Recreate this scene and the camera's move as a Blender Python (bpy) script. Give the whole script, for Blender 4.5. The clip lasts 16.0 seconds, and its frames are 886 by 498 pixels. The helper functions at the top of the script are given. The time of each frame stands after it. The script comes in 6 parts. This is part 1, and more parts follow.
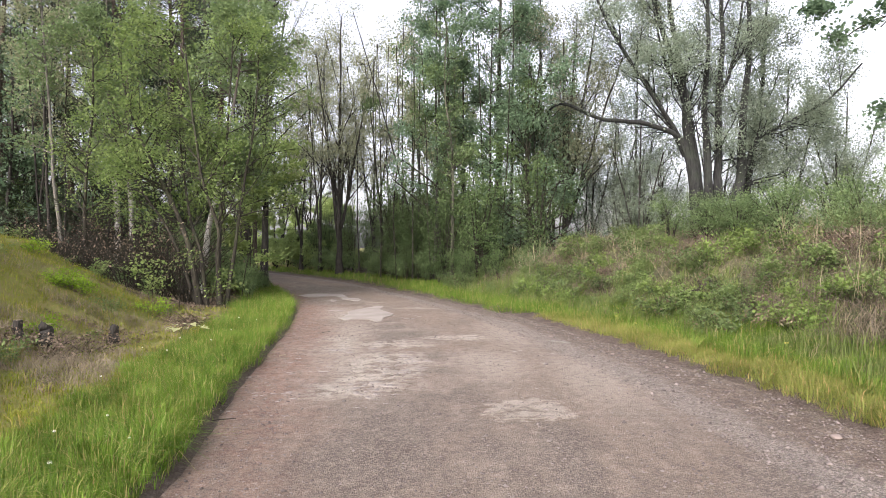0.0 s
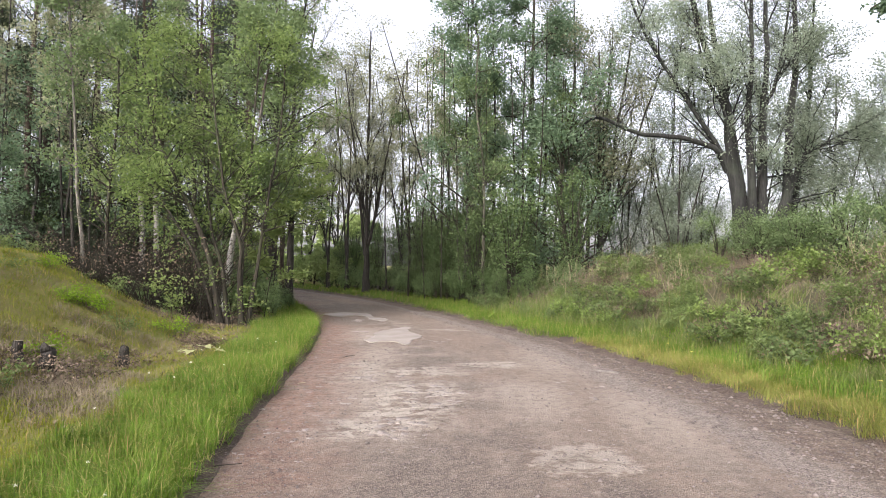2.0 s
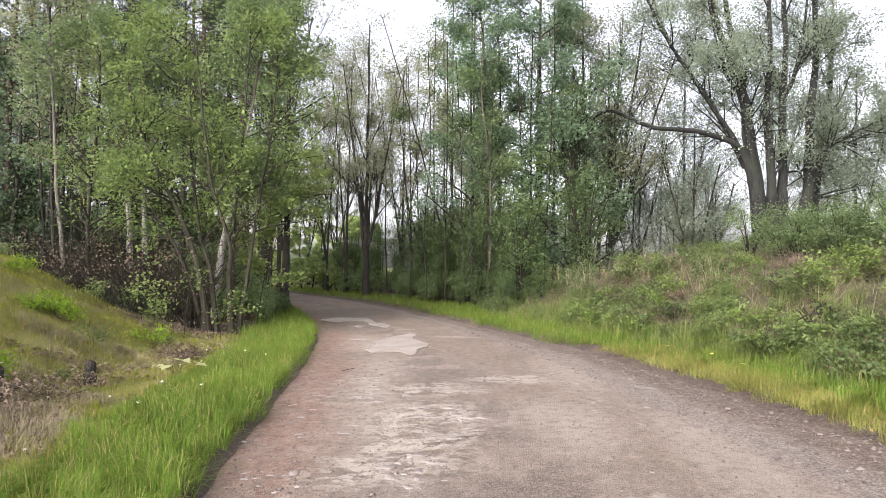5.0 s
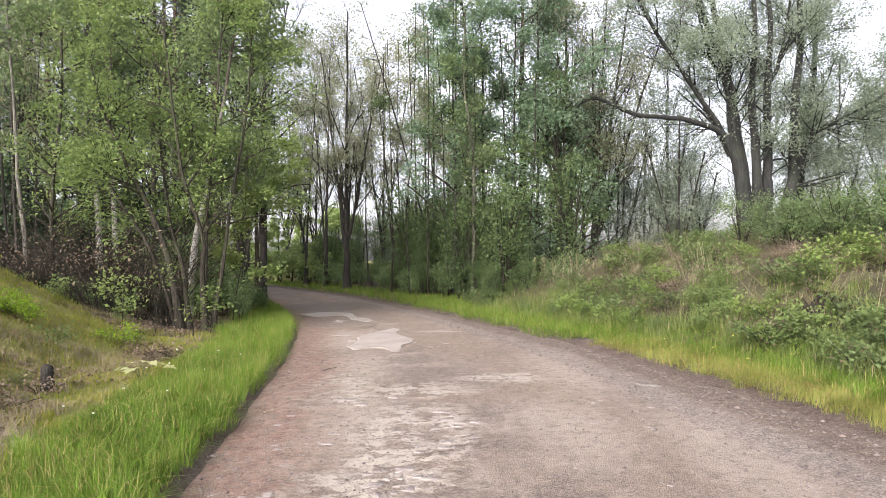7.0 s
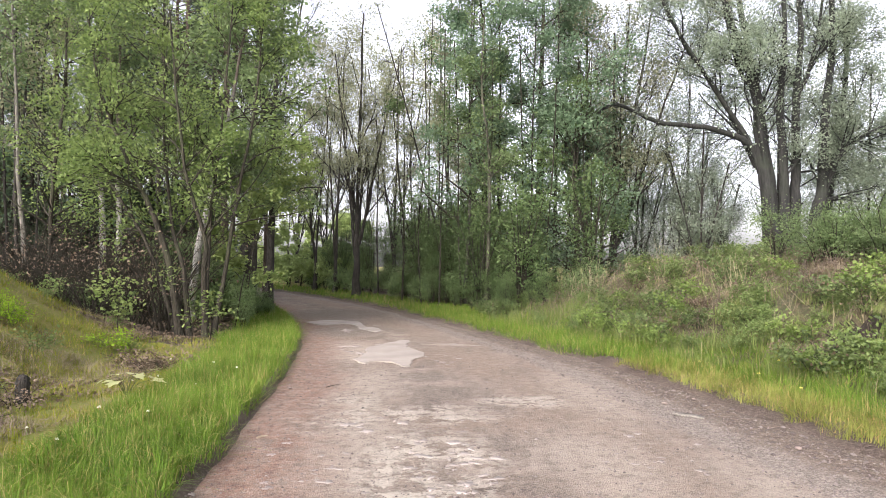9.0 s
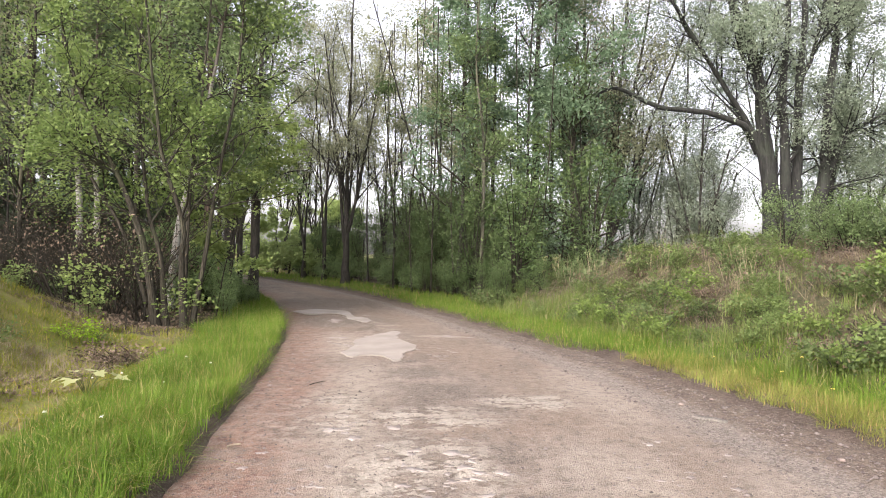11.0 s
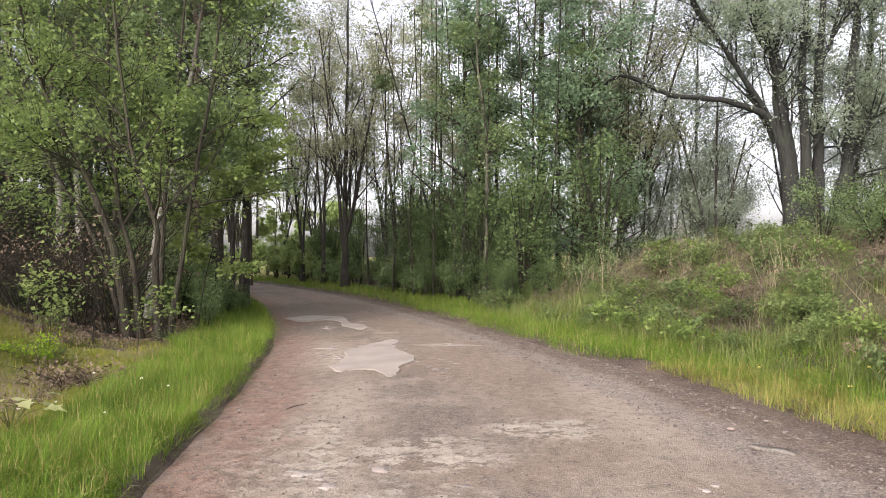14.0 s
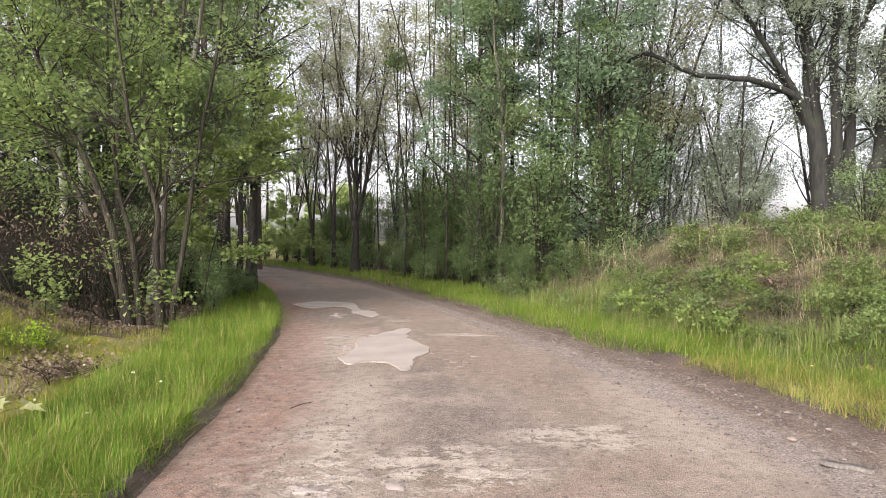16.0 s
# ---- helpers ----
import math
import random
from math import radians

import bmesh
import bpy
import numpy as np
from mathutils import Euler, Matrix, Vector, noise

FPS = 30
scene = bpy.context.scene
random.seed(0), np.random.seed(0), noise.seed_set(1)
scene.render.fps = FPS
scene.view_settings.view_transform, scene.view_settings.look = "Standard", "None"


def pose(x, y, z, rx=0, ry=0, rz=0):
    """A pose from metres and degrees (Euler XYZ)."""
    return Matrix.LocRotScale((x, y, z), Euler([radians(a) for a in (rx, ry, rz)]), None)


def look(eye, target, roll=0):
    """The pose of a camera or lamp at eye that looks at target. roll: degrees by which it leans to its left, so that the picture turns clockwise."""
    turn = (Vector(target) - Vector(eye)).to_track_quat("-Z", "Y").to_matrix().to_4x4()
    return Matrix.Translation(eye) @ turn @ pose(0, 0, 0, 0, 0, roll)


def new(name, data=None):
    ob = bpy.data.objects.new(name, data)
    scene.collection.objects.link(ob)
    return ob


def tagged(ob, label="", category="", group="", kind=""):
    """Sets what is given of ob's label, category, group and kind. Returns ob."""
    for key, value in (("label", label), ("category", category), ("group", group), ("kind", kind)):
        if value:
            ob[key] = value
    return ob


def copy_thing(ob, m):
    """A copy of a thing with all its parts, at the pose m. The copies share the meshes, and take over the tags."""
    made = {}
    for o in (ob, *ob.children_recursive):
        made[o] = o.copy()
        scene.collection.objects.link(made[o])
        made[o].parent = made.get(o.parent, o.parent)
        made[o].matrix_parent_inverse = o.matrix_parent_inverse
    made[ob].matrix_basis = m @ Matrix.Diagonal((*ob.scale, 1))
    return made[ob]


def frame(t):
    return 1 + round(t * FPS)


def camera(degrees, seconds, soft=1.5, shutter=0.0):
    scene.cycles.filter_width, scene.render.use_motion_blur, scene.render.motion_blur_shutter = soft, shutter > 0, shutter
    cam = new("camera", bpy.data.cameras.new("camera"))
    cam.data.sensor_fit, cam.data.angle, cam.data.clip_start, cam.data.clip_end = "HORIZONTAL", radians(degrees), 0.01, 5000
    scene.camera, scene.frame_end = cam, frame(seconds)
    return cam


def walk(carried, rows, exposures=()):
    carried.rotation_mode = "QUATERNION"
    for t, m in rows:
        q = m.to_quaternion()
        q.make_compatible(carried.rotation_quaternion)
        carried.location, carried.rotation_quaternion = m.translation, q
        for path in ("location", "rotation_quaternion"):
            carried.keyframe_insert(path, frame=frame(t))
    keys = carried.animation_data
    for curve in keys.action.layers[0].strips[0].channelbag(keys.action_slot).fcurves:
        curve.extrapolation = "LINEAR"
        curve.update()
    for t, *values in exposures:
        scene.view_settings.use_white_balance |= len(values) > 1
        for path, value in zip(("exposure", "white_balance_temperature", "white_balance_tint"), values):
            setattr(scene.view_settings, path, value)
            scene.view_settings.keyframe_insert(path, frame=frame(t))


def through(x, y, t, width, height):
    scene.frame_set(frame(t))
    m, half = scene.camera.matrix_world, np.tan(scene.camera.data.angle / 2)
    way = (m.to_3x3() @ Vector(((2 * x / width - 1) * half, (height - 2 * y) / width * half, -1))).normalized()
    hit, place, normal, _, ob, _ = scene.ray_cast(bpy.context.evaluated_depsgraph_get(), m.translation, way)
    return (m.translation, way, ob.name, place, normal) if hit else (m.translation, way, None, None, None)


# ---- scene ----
cam = camera(69.0, 16.0, 0.55)
PATH = [
    (0, (0.189, -0.03, 1.641), (0.154, 1.969, 1.635), -0.7),
    (0.5, (0.222, 0.245, 1.646), (0.152, 2.244, 1.648), -1.5),
    (1, (0.239, 0.459, 1.631), (0.119, 2.455, 1.661), -1.6),
    (1.5, (0.152, 0.718, 1.621), (0.035, 2.715, 1.643), -1.0),
    (2, (0.047, 0.894, 1.644), (-0.071, 2.89, 1.695), -0.2),
    (2.5, (0.039, 1.063, 1.628), (-0.061, 3.061, 1.648), -1.1),
    (3, (0.055, 1.314, 1.646), (-0.064, 3.31, 1.687), -1.9),
    (3.5, (0.032, 1.496, 1.635), (-0.097, 3.492, 1.65), -1.0),
    (4, (-0.089, 1.73, 1.642), (-0.21, 3.726, 1.676), -0.3),
    (4.2, (-0.142, 1.838, 1.637), (-0.263, 3.833, 1.692), -0.6),
    (6.3, (-0.261, 2.592, 1.626), (-0.369, 4.589, 1.684), -0.4),
    (6.5, (-0.284, 2.638, 1.643), (-0.39, 4.635, 1.7), -0.6),
    (7, (-0.33, 2.792, 1.633), (-0.386, 4.791, 1.664), -1.1),
    (7.5, (-0.303, 3.05, 1.625), (-0.363, 5.049, 1.646), -2.0),
    (8, (-0.303, 3.232, 1.641), (-0.404, 5.23, 1.66), -1.2),
    (8.5, (-0.372, 3.433, 1.635), (-0.479, 5.43, 1.663), -0.5),
    (9, (-0.449, 3.606, 1.655), (-0.537, 5.604, 1.71), 0.2),
    (9.2, (-0.45, 3.676, 1.643), (-0.517, 5.674, 1.69), -0.9),
    (11.3, (-0.551, 4.493, 1.638), (-0.608, 6.492, 1.644), 0.6),
    (11.5, (-0.534, 4.582, 1.642), (-0.594, 6.581, 1.636), 0.3),
    (12, (-0.5, 4.818, 1.632), (-0.616, 6.814, 1.634), -0.1),
    (12.5, (-0.482, 4.976, 1.632), (-0.637, 6.97, 1.643), -0.2),
    (13, (-0.512, 5.159, 1.63), (-0.652, 7.154, 1.647), -0.1),
    (13.5, (-0.558, 5.31, 1.647), (-0.655, 7.307, 1.694), 0.1),
    (14, (-0.509, 5.597, 1.607), (-0.58, 7.595, 1.63), -0.5),
    (14.5, (-0.45, 5.793, 1.618), (-0.606, 7.787, 1.631), -0.8),
    (15, (-0.49, 5.911, 1.617), (-0.655, 7.905, 1.597), -0.7),
    (15.5, (-0.599, 6.132, 1.626), (-0.737, 8.127, 1.63), 0.0),
    (16, (-0.641, 6.282, 1.607), (-0.744, 8.28, 1.583), -0.1),
]
EXPOSURES = [(0.0, 1.46), (3.5, 1.52), (8.5, 1.64), (11.5, 1.66), (12.0, 1.7), (12.5, 1.58), (13.5, 1.39), (14.0, 1.4), (14.5, 1.5), (16.0, 1.56)]
walk(cam, [(t, look(eye, target, roll)) for t, eye, target, roll in PATH], [(t, stops, 6380 if t < 11 else 6580, 18.5) for t, stops in EXPOSURES])

# ---- light ----
SUN_UP, SUN_ROUND = 31.0, 205.0
world = bpy.data.worlds.new("overcast_sky")
scene.world = world
world.use_nodes = True
wn, wl = world.node_tree.nodes, world.node_tree.links
sky = wn.new("ShaderNodeTexSky")
sky.sky_type, sky.sun_disc = "NISHITA", False
sky.sun_elevation, sky.sun_rotation = radians(SUN_UP), radians(SUN_ROUND)
sky.air_density, sky.dust_density, sky.ozone_density = 1.0, 4.0, 1.0
veil = wn.new("ShaderNodeHueSaturation")
veil.inputs["Saturation"].default_value = 0.32
wl.new(sky.outputs[0], veil.inputs["Color"])
wl.new(veil.outputs[0], wn["Background"].inputs["Color"])
wn["Background"].inputs["Strength"].default_value = 0.15
sun = new("sun", bpy.data.lights.new("sun", "SUN"))
sun.data.energy, sun.data.angle, sun.data.color = 1.15, radians(30), (1.0, 0.96, 0.9)
_a, _e = radians(SUN_ROUND), radians(SUN_UP)
sun.matrix_world = look((0, 0, 40), (-math.sin(_a) * math.cos(_e), -math.cos(_a) * math.cos(_e), 40 - math.sin(_e)))


# ---- materials ----
class Nodes:
    """A short way of writing node materials."""

    def __init__(self, name):
        self.m = bpy.data.materials.new(name)
        self.m.use_nodes = True
        self.t = self.m.node_tree
        self.b = self.t.nodes["Principled BSDF"]
        self.out = self.t.nodes["Material Output"]
        self.co = self.t.nodes.new("ShaderNodeTexCoord").outputs["Object"]

    def put(self, kind, **ins):
        n = self.t.nodes.new(kind)
        for k, v in ins.items():
            s = n.inputs[k.replace("_", " ")]
            if isinstance(v, bpy.types.NodeSocket):
                self.t.links.new(v, s)
            else:
                s.default_value = v
        return n

    def noise(self, scale, detail=4.0, rough=0.55, at=None):
        return self.put("ShaderNodeTexNoise", Vector=at or self.co, Scale=scale, Detail=detail, Roughness=rough).outputs["Fac"]

    def cells(self, scale, at=None, what="Distance"):
        return self.put("ShaderNodeTexVoronoi", Vector=at or self.co, Scale=scale).outputs[what]

    def stretch(self, sx, sy, sz, at=None):
        return self.put("ShaderNodeMapping", Vector=at or self.co, Scale=(sx, sy, sz)).outputs[0]

    def ramp(self, fac, a, b, lo=0.0, hi=1.0):
        return self.put("ShaderNodeMapRange", Value=fac, From_Min=a, From_Max=b, To_Min=lo, To_Max=hi).outputs[0]

    def math(self, op, a, b=0.0):
        n = self.t.nodes.new("ShaderNodeMath")
        n.operation = op
        for s, v in zip(n.inputs, (a, b)):
            if isinstance(v, bpy.types.NodeSocket):
                self.t.links.new(v, s)
            else:
                s.default_value = v
        return n.outputs[0]

    def mix(self, fac, a, b):
        n = self.t.nodes.new("ShaderNodeMix")
        n.data_type = "RGBA"
        for s, v in ((n.inputs["Factor"], fac), (n.inputs["A"], a), (n.inputs["B"], b)):
            if isinstance(v, bpy.types.NodeSocket):
                self.t.links.new(v, s)
            elif isinstance(v, tuple):
                s.default_value = (*v, 1.0)
            else:
                s.default_value = v
        return [o for o in n.outputs if o.type == "RGBA"][0]

    def tint(self, colour, by):
        v = self.t.nodes.new("ShaderNodeVectorMath")
        v.operation = "MULTIPLY"
        self.t.links.new(colour, v.inputs[0])
        v.inputs[1].default_value = by
        return v.outputs[0]

    def bump(self, height, strength=0.5, distance=0.02):
        n = self.put("ShaderNodeBump", Height=height, Strength=strength, Distance=distance)
        self.t.links.new(n.outputs[0], self.b.inputs["Normal"])

    def done(self, colour, rough=0.9, through=0.0, gloss=0.3):
        s = self.b.inputs["Base Color"]
        if isinstance(colour, tuple):
            s.default_value = (*colour, 1.0)
        else:
            self.t.links.new(colour, s)
        if isinstance(rough, float):
            self.b.inputs["Roughness"].default_value = rough
        else:
            self.t.links.new(rough, self.b.inputs["Roughness"])
        self.b.inputs["Specular IOR Level"].default_value = gloss
        if through > 0:
            tr = self.put("ShaderNodeBsdfTranslucent", Color=colour if not isinstance(colour, tuple) else (*colour, 1.0))
            mx = self.put("ShaderNodeMixShader", Fac=through)
            self.t.links.new(self.b.outputs[0], mx.inputs[1])
            self.t.links.new(tr.outputs[0], mx.inputs[2])
            self.t.links.new(mx.outputs[0], self.out.inputs["Surface"])
        return self.m

    def island(self):
        return self.t.nodes.new("ShaderNodeNewGeometry").outputs["Random Per Island"]

    def each(self):
        return self.t.nodes.new("ShaderNodeObjectInfo").outputs["Random"]


def leaf_material(name, dark, light, dry=None, through=0.35, rough=0.55, soft=0.86):
    n = Nodes(name)
    c = n.mix(n.island(), dark, light)
    c = n.mix(n.ramp(n.noise(1.1, 4.0, 0.65), 0.4, 0.62, 0.0, 0.7), c, light)
    if dry:
        c = n.mix(n.ramp(n.island(), 0.86, 0.9), c, dry)
    hs = n.put("ShaderNodeHueSaturation", Color=c, Hue=0.5, Saturation=soft, Value=n.ramp(n.each(), 0, 1, 0.85, 1.15))
    return n.done(hs.outputs[0], rough, through, 0.14)


def bark_material(name, dark, light, moss=None, scale=1.0):
    n = Nodes(name)
    s = n.stretch(9 * scale, 9 * scale, 1.6 * scale)
    grain = n.noise(2.2, 6.0, 0.65, s)
    c = n.mix(n.ramp(grain, 0.35, 0.65), dark, light)
    if moss:
        c = n.mix(n.ramp(n.noise(1.1), 0.5, 0.66, 0.0, 0.8), c, moss)
    n.bump(n.math("ADD", grain, n.cells(5.0 * scale, s)), 0.8, 0.02)
    return n.done(c, 0.92)


LEAF_FRESH = leaf_material("fresh_leaves", (0.085, 0.145, 0.034), (0.225, 0.305, 0.085), None, 0.52, 0.6, 0.92)
LEAF_MAPLE = leaf_material("young_maple_leaves", (0.13, 0.2, 0.05), (0.265, 0.33, 0.11), None, 0.45, 0.55, 0.98)
LEAF_BIRCH = leaf_material("birch_leaves", (0.095, 0.16, 0.052), (0.2, 0.28, 0.098), None, 0.45)
LEAF_DEEP = leaf_material("dark_green_leaves", (0.075, 0.15, 0.075), (0.19, 0.285, 0.148), None, 0.58)
LEAF_GREY = leaf_material("willow_leaves", (0.18, 0.235, 0.15), (0.33, 0.4, 0.265), None, 0.64)
LEAF_OLIVE = leaf_material("budding_leaves", (0.19, 0.215, 0.11), (0.31, 0.33, 0.18), None, 0.5)
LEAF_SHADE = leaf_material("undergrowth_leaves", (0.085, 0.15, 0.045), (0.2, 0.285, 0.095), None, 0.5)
LEAF_HAZEL = leaf_material("hazel_leaves", (0.046, 0.096, 0.026), (0.135, 0.2, 0.06), None, 0.48)
# The glade's sunlight is put into this brighter leaf colour.
LEAF_FAR = leaf_material("sun_painted_far_leaves", (0.19, 0.28, 0.06), (0.32, 0.41, 0.12))
NEEDLES = leaf_material("pine_needles", (0.03, 0.05, 0.028), (0.06, 0.085, 0.04), through=0.1)
WEED = leaf_material("weed_leaves", (0.08, 0.13, 0.034), (0.19, 0.255, 0.075), None, 0.4, 0.55, 0.92)
BRAMBLE = leaf_material("bramble_leaves", (0.035, 0.068, 0.018), (0.14, 0.195, 0.055), (0.15, 0.11, 0.06))
YOUNG_BRAMBLE = leaf_material("young_bramble_leaves", (0.09, 0.15, 0.028), (0.205, 0.28, 0.07), None, 0.4, 0.5, 0.95)
FERN = leaf_material("bright_fern_leaves", (0.13, 0.23, 0.02), (0.25, 0.37, 0.05), None, 0.4, 0.55, 1.05)
GRASS = leaf_material("fresh_grass", (0.052, 0.115, 0.012), (0.175, 0.268, 0.038), (0.37, 0.32, 0.13), 0.4, 0.45, 1.0)
GRASS_WARM = leaf_material("yellowing_grass", (0.12, 0.15, 0.028), (0.25, 0.265, 0.065), (0.4, 0.27, 0.12), 0.4, 0.5, 0.98)
GRASS_MOUND = leaf_material("mound_grass", (0.1, 0.135, 0.018), (0.245, 0.262, 0.05), (0.38, 0.29, 0.13), 0.35, 0.55, 1.08)
DEAD_MAT = leaf_material("matted_dead_fern", (0.078, 0.065, 0.044), (0.255, 0.212, 0.143), None, 0.1, 0.85, 1.0)
PALE_LEAF = leaf_material("bleached_leaves", (0.24, 0.27, 0.1), (0.38, 0.39, 0.2), None, 0.3, 0.6, 1.0)
DRIFT = bark_material("grey_driftwood", (0.16, 0.145, 0.125), (0.34, 0.31, 0.27), None, 2.0)
GRASS_DRY = leaf_material("dry_grass", (0.22, 0.18, 0.09), (0.4, 0.34, 0.2), None, 0.25, 0.7)
GRASS_BANK = leaf_material("bank_grass", (0.09, 0.135, 0.032), (0.21, 0.255, 0.07), (0.34, 0.28, 0.16), 0.35, 0.55, 0.94)
LITTER = leaf_material("dead_leaf_litter", (0.085, 0.06, 0.04), (0.235, 0.17, 0.11), None, 0.05, 0.9)
PETAL = leaf_material("pale_petals", (0.75, 0.73, 0.6), (0.85, 0.84, 0.75), None, 0.2, 0.6)
YELLOW = leaf_material("yellow_petals", (0.7, 0.55, 0.05), (0.8, 0.68, 0.1), None, 0.2, 0.6)

# BARK, BARK_DARK and TWIG are lowered to hold the wood's shade in their colour.
BARK = bark_material("grey_brown_bark", (0.016, 0.014, 0.0095), (0.047, 0.041, 0.028), (0.045, 0.048, 0.025))
BARK_OLIVE = bark_material("olive_sapling_bark", (0.045, 0.045, 0.032), (0.1, 0.096, 0.07), (0.08, 0.088, 0.05))
BARK_DARK = bark_material("shade_dark_bark", (0.017, 0.0155, 0.0125), (0.05, 0.045, 0.037))
BARK_WILLOW = bark_material("furrowed_willow_bark", (0.012, 0.0122, 0.0112), (0.034, 0.034, 0.03), (0.03, 0.036, 0.025), 0.6)
BARK_PINE = bark_material("pine_bark", (0.04, 0.03, 0.023), (0.1, 0.075, 0.057))
BARK_PALE = bark_material("pale_aspen_bark", (0.08, 0.075, 0.06), (0.19, 0.18, 0.15), None, 1.4)
TWIG = bark_material("dry_twigs", (0.018, 0.016, 0.01), (0.05, 0.043, 0.029), None, 2.0)
CANE = bark_material("dead_bramble_canes", (0.09, 0.068, 0.05), (0.24, 0.195, 0.15), None, 2.0)
GREEN_STALK = bark_material("green_stalks", (0.07, 0.09, 0.03), (0.15, 0.16, 0.06), None, 2.0)
STALK = bark_material("pale_dry_stalks", (0.28, 0.23, 0.15), (0.46, 0.4, 0.29), None, 2.0)


def birch_bark():
    n = Nodes("birch_bark")
    band = n.noise(1.5, 5.0, 0.7, n.stretch(3, 3, 14))
    low = n.ramp(n.noise(1.3, 3.0), 0.42, 0.62)
    c = n.mix(n.ramp(band, 0.55, 0.62), (0.4, 0.39, 0.355), (0.05, 0.045, 0.04))
    c = n.mix(n.math("MULTIPLY", low, 0.55), c, (0.16, 0.15, 0.12))
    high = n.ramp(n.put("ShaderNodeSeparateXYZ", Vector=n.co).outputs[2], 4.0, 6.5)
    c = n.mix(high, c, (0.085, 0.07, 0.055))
    n.bump(band, 0.4, 0.01)
    return n.done(c, 0.7)


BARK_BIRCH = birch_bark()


def soil(name, a, b, c, scale=1.0, rough=0.95):
    n = Nodes(name)
    big, small = n.noise(0.7 * scale, 5.0), n.noise(14.0 * scale, 5.0, 0.7)
    col = n.mix(n.ramp(big, 0.35, 0.65), a, b)
    col = n.mix(n.ramp(small, 0.45, 0.7), col, c)
    n.bump(n.math("ADD", small, n.math("MULTIPLY", n.cells(30 * scale), 0.6)), 0.9, 0.04)
    return n.done(col, rough)


TURF = soil("grassy_soil", (0.12, 0.14, 0.025), (0.17, 0.165, 0.04), (0.19, 0.14, 0.065))
BANK_SOIL = soil("weedy_bank_soil", (0.045, 0.05, 0.022), (0.085, 0.075, 0.04), (0.125, 0.1, 0.062))
FLOOR = soil("leaf_mould", (0.05, 0.036, 0.026), (0.085, 0.065, 0.045), (0.1, 0.085, 0.05))
# Far darker than the other soils: the hollows' shade is put into the colour.
HOLE = soil("shaded_hollow_earth", (0.02, 0.015, 0.011), (0.035, 0.027, 0.02), (0.05, 0.04, 0.03), 2.0)
DIRT = soil("dark_verge_soil", (0.06, 0.045, 0.036), (0.12, 0.09, 0.07), (0.19, 0.15, 0.12), 2.0)


